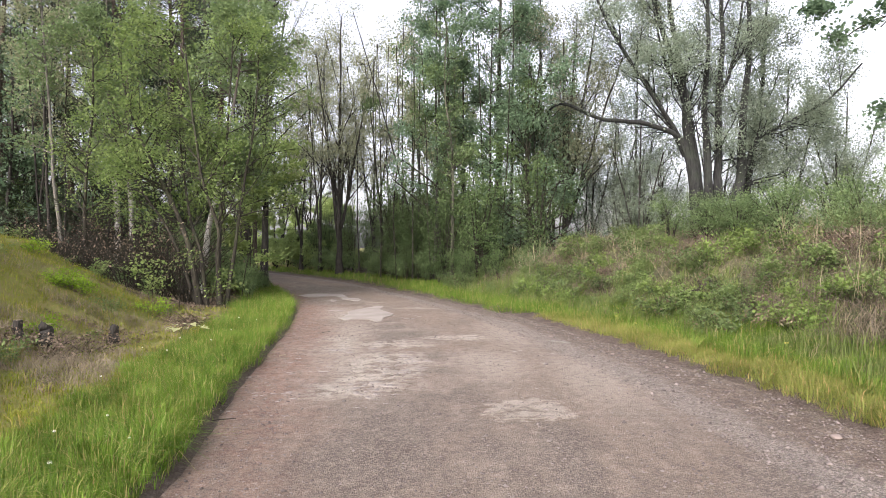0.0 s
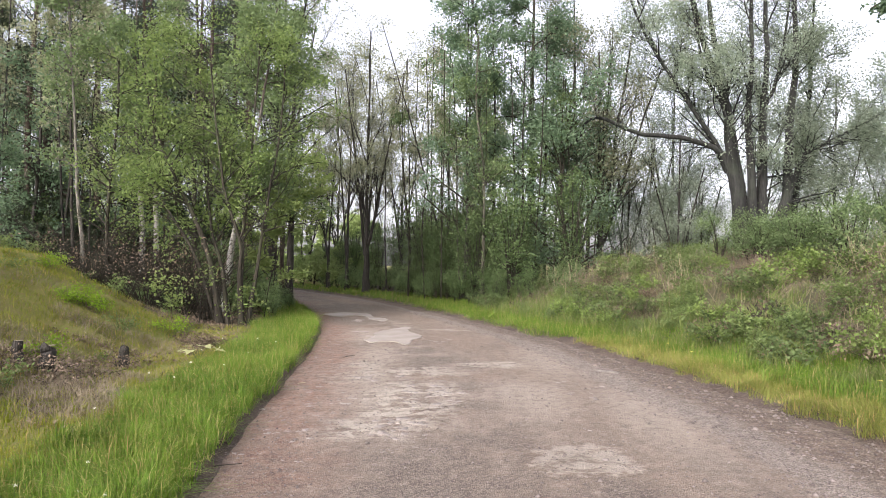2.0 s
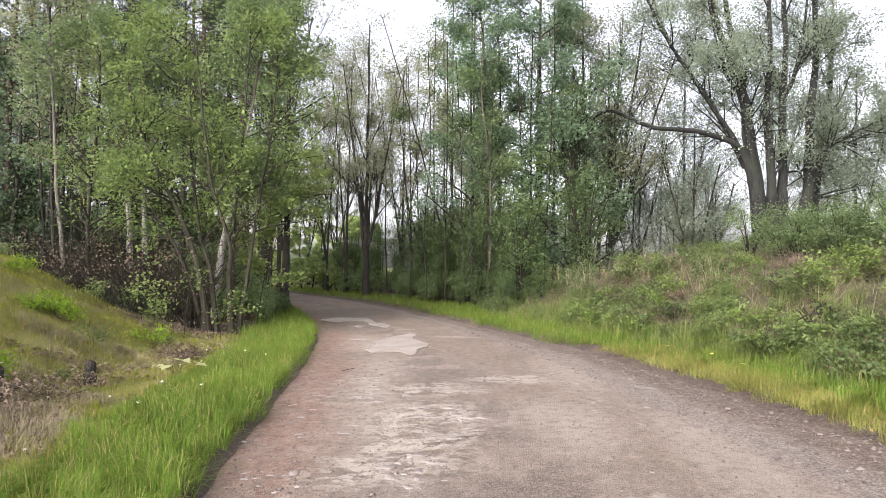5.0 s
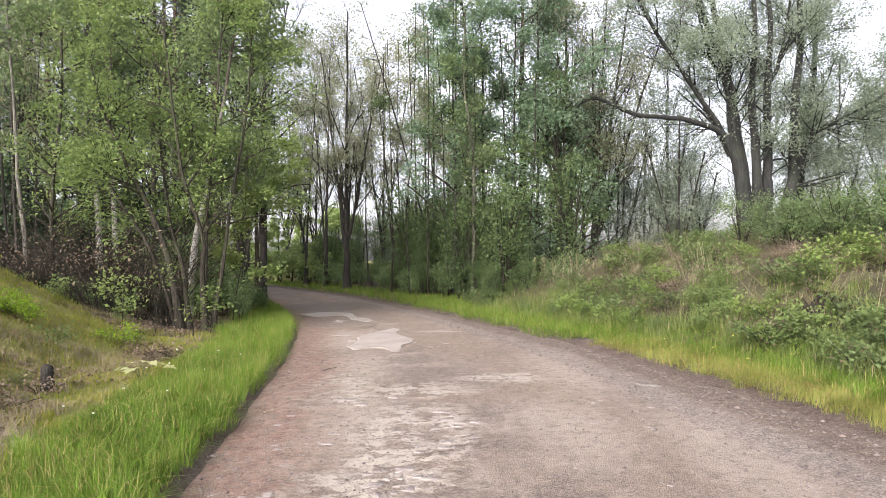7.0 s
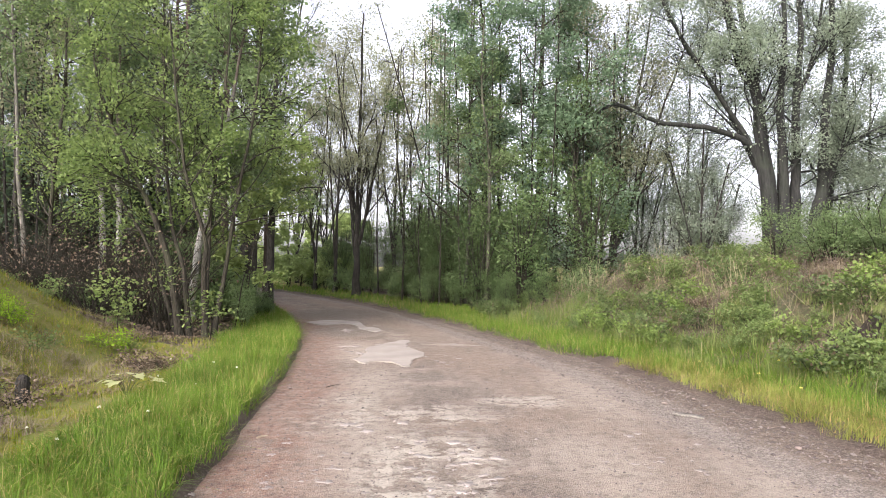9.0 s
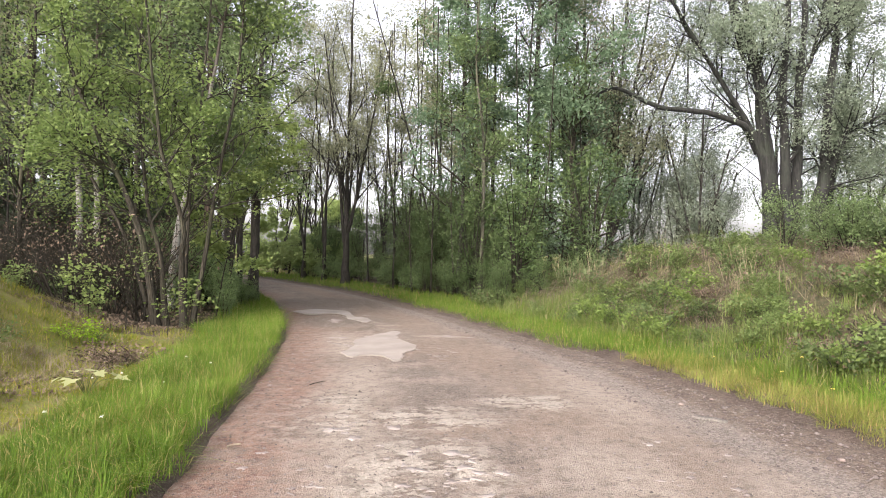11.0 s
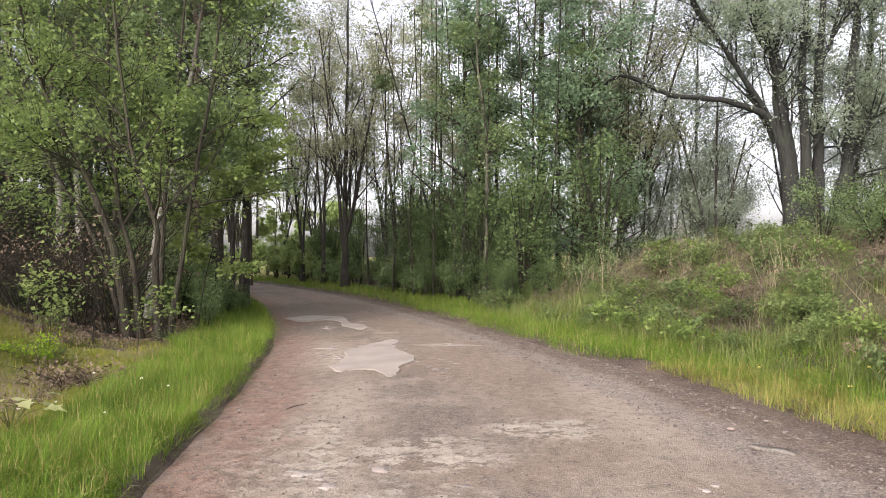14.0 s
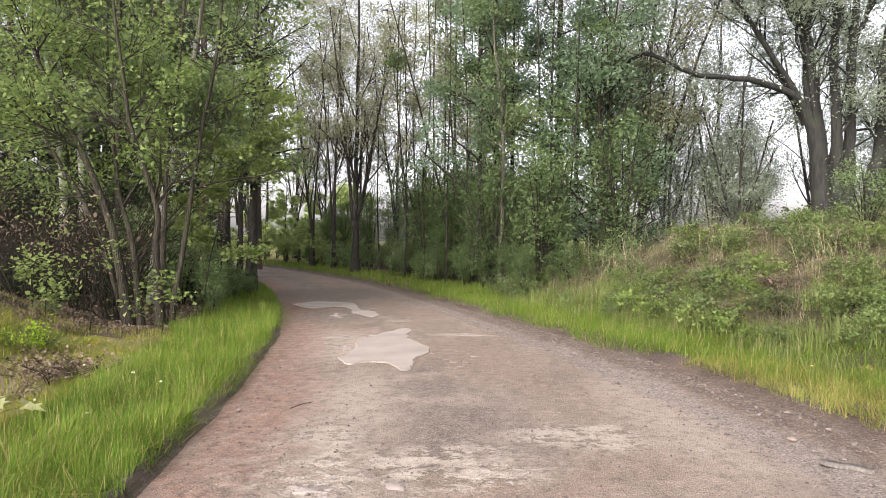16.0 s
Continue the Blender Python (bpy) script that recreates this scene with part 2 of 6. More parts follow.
def road_material():
    n = Nodes("worn_gravel_asphalt")
    uv = n.t.nodes.new("ShaderNodeUVMap").outputs[0]
    sep = n.put("ShaderNodeSeparateXYZ", Vector=uv)
    place = n.put("ShaderNodeSeparateXYZ", Vector=n.co)
    wob = n.math("MULTIPLY", n.math("SUBTRACT", n.noise(0.55, 3.0), 0.5), 0.10)
    u = n.math("ADD", sep.outputs[0], n.math("ADD", wob, n.math("MULTIPLY", n.math("SUBTRACT", n.noise(4.0, 3.0), 0.5), 0.05)))
    flow = n.stretch(2.2, 0.55, 1.0)
    big, mid, fine = n.noise(0.45, 4.0), n.noise(1.6, 6.0, 0.62, flow), n.noise(38.0, 3.0, 0.7)
    ragged = n.noise(2.6, 6.0, 0.7)
    grit_v = n.put("ShaderNodeSeparateColor", Color=n.cells(70.0, what="Color")).outputs[0]
    peb = n.cells(70.0)

    def spot(cx, cy, rx, ry, soft=0.5, rag=0.9):
        """A stain, or a piece of painted shade, of its own ragged outline at one place of the road."""
        dx = n.math("DIVIDE", n.math("SUBTRACT", place.outputs[0], cx), rx)
        dy = n.math("DIVIDE", n.math("SUBTRACT", place.outputs[1], cy), ry)
        d = n.math("SQRT", n.math("ADD", n.math("MULTIPLY", dx, dx), n.math("MULTIPLY", dy, dy)))
        d = n.math("ADD", d, n.math("MULTIPLY", n.math("SUBTRACT", ragged, 0.5), rag * 2))
        return n.ramp(d, 1.0 - soft / 2, 1.0 + soft / 2, 1.0, 0.0)

    # packed grit and dust
    c = n.mix(n.ramp(mid, 0.34, 0.66), (0.235, 0.19, 0.165), (0.36, 0.305, 0.27))
    c = n.mix(n.ramp(big, 0.45, 0.6, 0.0, 0.8), c, (0.265, 0.2, 0.165))
    c = n.mix(n.ramp(n.noise(0.8, 5.0, 0.6, n.stretch(1.5, 0.7, 1)), 0.55, 0.6, 0.0, 0.55), c, (0.19, 0.155, 0.14))
    # old asphalt laid bare; spots beyond y = 19 paint shade on the lane
    bare = n.math("MULTIPLY", n.ramp(n.math("ABSOLUTE", n.math("SUBTRACT", u, 0.40)), 0.03, 0.14, 1.0, 0.0), n.ramp(n.noise(1.1, 5.0, 0.65), 0.48, 0.58))
    for s in (spot(1.05, 5.1, 0.22, 0.9, 0.4, 0.6), spot(-0.45, 5.4, 0.5, 1.3, 0.6, 1.0), spot(-0.95, 11.7, 0.28, 0.8, 0.5, 1.3), spot(-1.2, 13.3, 0.45, 0.4, 0.5, 1.3), spot(-3.7, 20.0, 0.9, 1.2, 0.5, 0.5), spot(-5.2, 26.0, 2.2, 2.4), spot(2.6, 4.2, 0.5, 1.0)):
        bare = n.math("MAXIMUM", bare, s)
    # warm compacted tracks
    warm = n.math("MULTIPLY", n.ramp(n.math("ABSOLUTE", n.math("SUBTRACT", u, 0.62)), 0.03, 0.12, 1.0, 0.0), n.ramp(mid, 0.3, 0.6, 0.5, 1.0))
    c = n.mix(n.math("MULTIPLY", warm, 0.6), c, (0.28, 0.215, 0.175))
    # pale dusty sheets and flaked crust
    sheet = n.math("MAXIMUM", spot(-3.0, 16.4, 0.75, 1.5, 0.7), n.math("MAXIMUM", spot(-1.6, 8.7, 0.6, 1.9, 0.8, 1.1), spot(-1.9, 12.6, 0.7, 1.4, 0.9, 1.1)))
    for s in (spot(1.2, 12.6, 0.5, 1.8, 0.8), spot(-2.3, 11.0, 0.8, 1.8, 0.9), spot(0.6, 9.0, 0.5, 1.2, 1.0), spot(-0.95, 17.3, 0.5, 0.18, 0.4, 0.5), spot(-2.2, 19.2, 0.25, 0.2, 0.4), spot(1.9, 8.0, 0.4, 1.6, 1.0)):
        sheet = n.math("MAXIMUM", sheet, s)
    c = n.mix(n.math("MULTIPLY", sheet, 0.7), c, (0.45, 0.39, 0.35))
    crust = n.noise(4.2, 8.0, 0.75, n.stretch(0.9, 1.25, 1.0))
    zone = spot(-0.78, 8.7, 0.58, 1.5, 0.5)
    for s in (spot(-1.3, 7.4, 0.45, 0.5), spot(-2.0, 10.9, 0.5, 1.0), spot(-0.8, 10.9, 0.7, 0.45), spot(0.2, 11.6, 0.5, 0.4)):
        zone = n.math("MAXIMUM", zone, s)
    flake = n.math("MULTIPLY", n.math("MULTIPLY", n.ramp(crust, 0.465, 0.485), zone), n.ramp(n.noise(1.3, 4.0), 0.33, 0.48))
    flake = n.math("MAXIMUM", flake, n.math("MULTIPLY", spot(0.95, 6.45, 0.42, 0.42, 0.25, 1.5), n.ramp(crust, 0.43, 0.5, 0.2, 0.75)))
    # red-brown soil and litter along the turf edge
    edge = n.math("MULTIPLY", n.ramp(u, 0.09, 0.21, 1.0, 0.0), n.ramp(n.noise(3.0, 5.0, 0.65), 0.32, 0.6, 0.35, 1.0))
    c = n.mix(edge, c, n.mix(n.ramp(n.noise(9.0, 5.0, 0.7), 0.35, 0.65), (0.15, 0.078, 0.058), (0.36, 0.215, 0.168)))
    old = n.math("MULTIPLY", n.ramp(n.math("ADD", place.outputs[1], n.math("MULTIPLY", ragged, 3.0)), 6.2, 10.5, 1.0, 0.0), 0.5)
    c = n.mix(old, c, n.mix(n.ramp(mid, 0.35, 0.62), (0.088, 0.067, 0.056), (0.228, 0.178, 0.15)))
    c = n.mix(n.math("MULTIPLY", bare, 0.58), c, n.mix(n.ramp(grit_v, 0.4, 0.8), (0.1, 0.083, 0.076), (0.2, 0.168, 0.152)))
    flake_show = n.math("MULTIPLY", flake, n.ramp(edge, 0.1, 0.6, 0.95, 0.15))
    c = n.mix(flake_show, c, (0.57, 0.515, 0.47))
    # loose grey gravel windrow, then the dark shoulder
    row = n.ramp(n.math("ABSOLUTE", n.math("SUBTRACT", u, 0.825)), 0.02, 0.06, 1.0, 0.0)
    c = n.mix(n.math("MULTIPLY", row, 0.75), c, n.mix(grit_v, (0.14, 0.125, 0.118), (0.40, 0.36, 0.34)))
    c = n.mix(n.math("MULTIPLY", n.ramp(u, 0.85, 0.895), 0.9), c, n.mix(n.ramp(n.noise(6.0, 5.0, 0.65), 0.38, 0.68), (0.075, 0.053, 0.041), (0.2, 0.15, 0.12)))
    rough_v = n.noise(7.0, 6.0, 0.75)
    c = n.mix(n.ramp(rough_v, 0.5, 0.64, 0.0, 0.62), c, (0.125, 0.1, 0.088))
    c = n.mix(n.ramp(rough_v, 0.32, 0.45, 0.55, 0.0), c, (0.48, 0.42, 0.38))
    c = n.mix(n.math("MULTIPLY", grit_v, 0.32), c, n.mix(n.ramp(grit_v, 0.5, 0.52), (0.08, 0.064, 0.056), (0.43, 0.37, 0.335)))
    c = n.mix(n.ramp(fine, 0.52, 0.75, 0.0, 0.5), c, (0.1, 0.08, 0.07))
    n.bump(n.math("ADD", n.math("MULTIPLY", peb, 0.5), n.math("ADD", n.math("MULTIPLY", fine, 0.5), n.math("MULTIPLY", flake, 0.9))), 1.0, 0.022)
    return n.done(n.tint(c, (0.772, 0.757, 0.685)), 0.85)


ROAD = road_material()


def mud_material():
    n = Nodes("pale_dried_mud")
    c = n.mix(n.ramp(n.noise(1.3, 4.0), 0.35, 0.65), (0.265, 0.232, 0.2), (0.325, 0.285, 0.248))
    c = n.mix(n.ramp(n.noise(24.0, 4.0, 0.7), 0.55, 0.75, 0.0, 0.35), c, (0.24, 0.2, 0.175))
    n.bump(n.noise(20.0), 0.2, 0.004)
    return n.done(c, n.ramp(n.noise(2.0), 0.3, 0.7, 0.5, 0.8))


MUD = mud_material()


def stone_material(name, a, b):
    n = Nodes(name)
    c = n.mix(n.island(), a, b)
    n.bump(n.noise(40.0), 0.3, 0.005)
    return n.done(c, 0.85)


CRUST = stone_material("pale_flaked_crust", (0.25, 0.215, 0.19), (0.33, 0.29, 0.26))
STONE = stone_material("road_gravel", (0.085, 0.07, 0.062), (0.235, 0.2, 0.18))
PALE_STONE = stone_material("pale_field_stone", (0.19, 0.15, 0.13), (0.26, 0.21, 0.18))


# ---- mesh helpers ----
def mesh_np(name, verts, faces, mats, slot=None):
    """A mesh from arrays: faces is one array of equal-sided faces, or a list of such arrays."""
    faces = [np.asarray(f, dtype=np.int32) for f in (faces if isinstance(faces, list) else [faces]) if len(f)]
    me = bpy.data.meshes.new(name)
    verts = np.asarray(verts, dtype=np.float32)
    me.vertices.add(len(verts))
    me.vertices.foreach_set("co", verts.ravel())
    loops = np.concatenate([f.ravel() for f in faces])
    sides = np.concatenate([np.full(len(f), f.shape[1], dtype=np.int32) for f in faces])
    starts = np.concatenate([[0], np.cumsum(sides)[:-1]]).astype(np.int32)
    me.loops.add(len(loops))
    me.loops.foreach_set("vertex_index", loops)
    me.polygons.add(len(sides))
    me.polygons.foreach_set("loop_start", starts)
    if slot is not None:
        me.polygons.foreach_set("material_index", np.asarray(slot, dtype=np.int32))
    for m in mats:
        me.materials.append(m)
    me.update(calc_edges=True)
    return me


def smooth(me):
    me.polygons.foreach_set("use_smooth", np.ones(len(me.polygons), dtype=bool))
    return me


def part(name, me, parent, label=""):
    ob = new(name, me)
    ob.parent = parent
    return tagged(ob, label)


def thing(name, label, category, group="", kind="", at=None):
    ob = new(name)
    ob.empty_display_size = 0.2
    if at is not None:
        ob.matrix_basis = at
    return tagged(ob, label, category, group, kind)


def fbm(x, y, scale, seed=0.0):
    """Soft value noise of arrays of places."""
    x, y = np.asarray(x) * scale + seed * 17.13, np.asarray(y) * scale - seed * 9.71
    total, amp = 0.0, 1.0
    for k in range(3):
        total = total + amp * (np.sin(x * 1.0 + 1.7 * np.sin(y * 0.8 + k)) * np.cos(y * 1.1 - 1.3 * np.sin(x * 0.7 + 2 * k)))
        x, y, amp = x * 2.03 + 3.1, y * 1.97 - 1.7, amp * 0.5
    return total / 1.75


def step(a, b, x):
    t = np.clip((x - a) / (b - a), 0, 1)
    return t * t * (3 - 2 * t)


# ---- the lie of the land ----
LEFT = [(-0.9, -14), (-1.2, -6), (-1.45, 0), (-1.87, 4.5), (-2.31, 6.9), (-2.66, 9.1), (-3.2, 12.6), (-3.68, 15.2), (-4.13, 17.35), (-5.39, 21.6), (-7.6, 27.5), (-10.2, 33.2), (-13.4, 39.5), (-18, 46), (-25, 52.5), (-42, 62)]
RIGHT = [(4.4, -14), (4.2, -6), (4.05, 0), (3.84, 5.0), (3.62, 7.6), (3.28, 9.2), (2.6, 12.2), (1.75, 15.2), (0.95, 17.3), (-0.7, 21.5), (-2.9, 27.4), (-5.7, 33.2), (-9.2, 39.5), (-13.6, 47), (-20.5, 55), (-38, 68)]


def spline(pts, n=8):
    """Catmull-Rom through points."""
    p = [np.array(q, float) for q in pts]
    p = [2 * p[0] - p[1]] + p + [2 * p[-1] - p[-2]]
    out = []
    for a, b, c, d in zip(p, p[1:], p[2:], p[3:]):
        for k in range(n):
            t = k / n
            out.append(0.5 * (2 * b + (c - a) * t + (2 * a - 5 * b + 4 * c - d) * t * t + (3 * b - a - 3 * c + d) * t ** 3))
    out.append(p[-2])
    return np.array(out)


EDGE_L, EDGE_R = spline(LEFT, 10), spline(RIGHT, 10)


def beside(line, x, y):
    """Signed distance from a line that runs ahead: right of it is positive."""
    x, y = np.asarray(x, float).ravel(), np.asarray(y, float).ravel()
    slope = np.gradient(line[:, 0], line[:, 1])
    s = np.interp(y, line[:, 1], slope)
    return (x - np.interp(y, line[:, 1], line[:, 0])) / np.sqrt(1 + s * s)


# bare hollows in the weedy bank: place, radius, depth
HOLLOWS = [(5.14, 13.22, 0.42, 0.6), (6.75, 13.5, 0.42, 0.55)]


def hollow_share(x, y):
    """1 in the middle of a hollow, falling to 0 outside it."""
    return sum(np.exp(-((x - hx) ** 2 + (y - hy) ** 2) / r ** 2) for hx, hy, r, d in HOLLOWS)


def land(x, y):
    """Height of the ground, and the distances outside the road's left and right edge."""
    x, y = np.asarray(x, float).ravel(), np.asarray(y, float).ravel()
    dl, dr = -beside(EDGE_L, x, y), beside(EDGE_R, x, y)
    lump = fbm(x, y, 0.9, 1) * 0.06 + fbm(x, y, 2.6, 2) * 0.035
    far = step(24, 34, y)
    left = np.interp(dl, [-0.3, 0.0, 0.12, 1.2, 2.0, 2.9, 4.2, 5.2, 6.4, 8.0, 11, 20], [-0.12, -0.02, 0.06, 0.11, 0.02, 0.08, 0.72, 1.3, 1.95, 2.25, 2.1, 1.8])
    flat_l = np.interp(dl, [-0.3, 0.0, 0.12, 1.2, 4.0, 20, 60], [-0.12, -0.02, 0.06, 0.13, 0.35, 0.6, 0.8])
    end = step(14.6, 19.0, y + 0.12 * (x + 7))
    left = left * (1 - end) + flat_l * end
    right = np.interp(dr, [-0.3, 0.0, 0.12, 1.4, 2.2, 2.9, 3.5, 4.4, 5.6, 7.0, 10, 16, 40], [-0.12, -0.03, 0.05, 0.12, 0.42, 0.8, 1.2, 1.52, 1.74, 1.76, 1.6, 1.3, 0.8])
    flat_r = np.interp(dr, [-0.3, 0.0, 0.12, 1.4, 5.0, 60], [-0.12, -0.03, 0.06, 0.14, 0.3, 0.3])
    end = step(20.0, 27.0, y - 0.25 * (x - 3))
    right = right * (1 - end) + flat_r * end
    z = np.where(dl > -0.3, left, np.where(dr > -0.3, right, -0.12))
    rough = np.clip(np.maximum(dl, dr) - 0.3, 0, 1.5) / 1.5
    knoll = (fbm(x, y, 1.15, 11) * 0.24 + fbm(x, y, 2.6, 12) * 0.15) * step(1.6, 3.0, dr) * (1 - end)
    dip = sum(d * np.exp(-((x - hx) ** 2 + (y - hy) ** 2) / r ** 2) for hx, hy, r, d in HOLLOWS)
    return z + lump * rough * (1 - 0.5 * far) + knoll - dip, dl, dr


def axis(lo, hi, fine, ends):
    inner = np.arange(lo, hi + fine / 2, fine)
    grow, out = fine, []
    d = 0.0
    while d < ends:
        grow *= 1.25
        d += grow
        out.append(d)
    return np.concatenate([(lo - np.array(out))[::-1], inner, hi + np.array(out)])


def ground():
    xs, ys = axis(-13, 12, 0.2, 2400), axis(-2, 32, 0.22, 2400)
    gx, gy = np.meshgrid(xs, ys)
    z, dl, dr = land(gx, gy)
    w, h = len(xs), len(ys)
    i = (np.arange(h - 1)[:, None] * w + np.arange(w - 1)[None, :]).ravel()
    quads = np.stack([i, i + 1, i + w + 1, i + w], 1)
    fl, fr, fy, fx = dl[i], dr[i], gy.ravel()[i], gx.ravel()[i]
    wob = fbm(fx, fy, 1.3, 3) * 0.5
    slot = np.zeros(len(i), int)
    slot[(fr > 1.3 + wob)] = 1
    slot[(fl > 1.6) & (fy + 0.12 * (fx + 7) + wob > 15.9)] = 2
    slot[(fr > 2.2 + wob) & (fy - 0.25 * (fx - 3) > 25.0)] = 2
    slot[fy > 46 + wob] = 0
    slot[np.maximum(fl, fr) < 0.26] = 3
    slot[hollow_share(fx, fy) > 0.35] = 4
    me = mesh_np("ground", np.stack([gx.ravel(), gy.ravel(), z], 1), quads, [TURF, BANK_SOIL, FLOOR, DIRT, HOLE], slot)
    return tagged(new("ground", smooth(me)), "grassy verges, weedy banks and leaf-strewn forest floor", "ground", kind="structure")


GROUND = ground()


def road():
    across = 44
    n = len(EDGE_L)
    k = np.linspace(0, n - 1, 560)
    lx, ly = np.interp(k, np.arange(n), EDGE_L[:, 0]), np.interp(k, np.arange(n), EDGE_L[:, 1])
    rx, ry = np.interp(k, np.arange(n), EDGE_R[:, 0]), np.interp(k, np.arange(n), EDGE_R[:, 1])
    s = np.concatenate([[0], np.cumsum(np.hypot(np.diff(lx + rx), np.diff(ly + ry)) / 2)])
    u = np.linspace(-0.02, 1.02, across)
    x = lx[:, None] * (1 - u) + rx[:, None] * u
    y = ly[:, None] * (1 - u) + ry[:, None] * u
    z = 0.012 * fbm(x, y, 1.1, 4) + 0.007 * fbm(x, y, 4.0, 5) + 0.02 * (1 - (2 * u - 1) ** 2) - 0.02
    z = z - 0.05 * step(0.98, 1.02, np.abs(2 * u - 1))
    i = (np.arange(len(k) - 1)[:, None] * across + np.arange(across - 1)[None, :]).ravel()
    quads = np.stack([i, i + 1, i + across + 1, i + across], 1)
    me = mesh_np("road", np.stack([x.ravel(), y.ravel(), np.asarray(z).ravel()], 1), quads, [ROAD])
    uv = np.stack([np.broadcast_to(u, x.shape).ravel(), np.broadcast_to(s[:, None], x.shape).ravel()], 1)
    layer = me.uv_layers.new(name="UVMap")
    layer.data.foreach_set("uv", uv[quads.ravel()].astype(np.float32).ravel())
    return tagged(new("road", smooth(me)), "worn gravelled asphalt lane with pale patches and dusty wheel tracks", "road", kind="structure")


ROAD_SHEET = road()


def rim(name, line, sign, profile, label, seed):
    """The broken turf edge of a verge, following the road's edge."""
    k = np.linspace(0, len(line) - 1, 900)
    x, y = np.interp(k, np.arange(len(line)), line[:, 0]), np.interp(k, np.arange(len(line)), line[:, 1])
    keep = (y > -4) & (y < 50)
    x, y = x[keep], y[keep]
    tx, ty = np.gradient(x), np.gradient(y)
    ln = np.hypot(tx, ty)
    nx, ny = sign * ty / ln, -sign * tx / ln
    rag = (0.07 if sign < 0 else 0.11) * fbm(x, y, 3.1, seed) + 0.045 * fbm(x, y, 9.0, seed + 1)
    rows = []
    for off, z in profile:
        px, py = x + nx * (off + rag), y + ny * (off + rag)
        if z is None:
            pz = land(px, py)[0] - 0.03
        else:
            pz = z + 0.02 * fbm(px, py, 6.0, seed + 2) * (z > 0)
        rows.append(np.column_stack([px, py, pz * np.ones(len(px))]))
    n, m = len(x), len(profile)
    v = np.concatenate(rows)
    i = (np.arange(m - 1)[:, None] * n + np.arange(n - 1)[None, :]).ravel()
    q = np.stack([i, i + 1, i + n + 1, i + n], 1)
    return tagged(new(name, smooth(mesh_np(name, v, q if sign < 0 else q[:, ::-1], [DIRT]))), label, "soil edge", kind="structure")


rim("trim_1", EDGE_L, -1.0, [(-0.02, -0.06), (0.02, 0.0), (0.04, 0.02), (0.06, 0.045), (0.1, 0.06), (0.25, None)], "dark broken soil edge of the turf beside the road", 3)
rim("trim_2", EDGE_R, 1.0, [(-0.16, -0.06), (-0.08, -0.01), (-0.02, 0.0), (0.05, 0.015), (0.14, 0.03), (0.4, None)], "dark trodden soil where shoulder meets grass", 6)


def patch(name, outline, z, material, label, jag=0.09, seed=0):
    """A thin crust with a ragged rim lying on the road."""
    ring = spline(outline + outline[:1], 12)[:-1]
    c = ring.mean(0)
    for f, k in ((5.0, 1.0), (13.0, 0.7), (26.0, 0.35)):
        ring = ring + jag * k * np.column_stack([fbm(ring[:, 0], ring[:, 1], f, seed), fbm(ring[:, 0], ring[:, 1], f, seed + 5)])
    n = len(ring)
    inner = ring
    low = np.column_stack([ring, np.full(n, z - 0.02)])
    top = np.column_stack([inner, np.full(n, z)])
    i = np.arange(n)
    k = (i + 1) % n
    side = np.stack([i, k, k + n, i + n], 1)
    verts = np.vstack([low, top])
    me = mesh_np(name, verts, [side, (i + n)[None, :]], [material])
    me.polygons.foreach_set("use_smooth", np.zeros(len(me.polygons), dtype=bool))
    return tagged(new(name, me), label, "mud patch", kind="structure")


patch("mud_patch_1", [(-2.54, 15.04), (-2.48, 15.4), (-2.49, 16.11), (-2.55, 16.67), (-2.4, 16.87), (-2.25, 17.47), (-2.05, 17.91), (-1.92, 18.07), (-1.82, 17.7), (-1.84, 17.21), (-1.66, 16.59), (-1.48, 16.26), (-1.33, 15.79), (-1.39, 15.32), (-1.49, 15.01), (-1.44, 14.57), (-1.47, 14.31), (-1.59, 14.19), (-1.74, 14.63), (-1.84, 14.75), (-2.05, 14.81), (-2.22, 14.72), (-2.31, 14.6)], 0.014, MUD, "pale dried mud patch with a ragged rim on the road", 0.045)
patch("mud_patch_2", [(-5.32, 22.55), (-4.9, 23.19), (-4.26, 23.05), (-3.8, 22.76), (-3.5, 21.77), (-3.26, 21.01), (-3.03, 20.9), (-2.77, 20.23), (-2.85, 19.8), (-3.23, 20.32), (-3.42, 20.65), (-3.65, 21.5), (-4.11, 22.02), (-4.5, 21.6), (-4.8, 21.75)], 0.014, MUD, "thin pale streak of dried mud across the road", 0.03, 2)


# ---- trees ----
def unit(v):
    v = np.asarray(v, float)
    return v / (np.linalg.norm(v) + 1e-9)


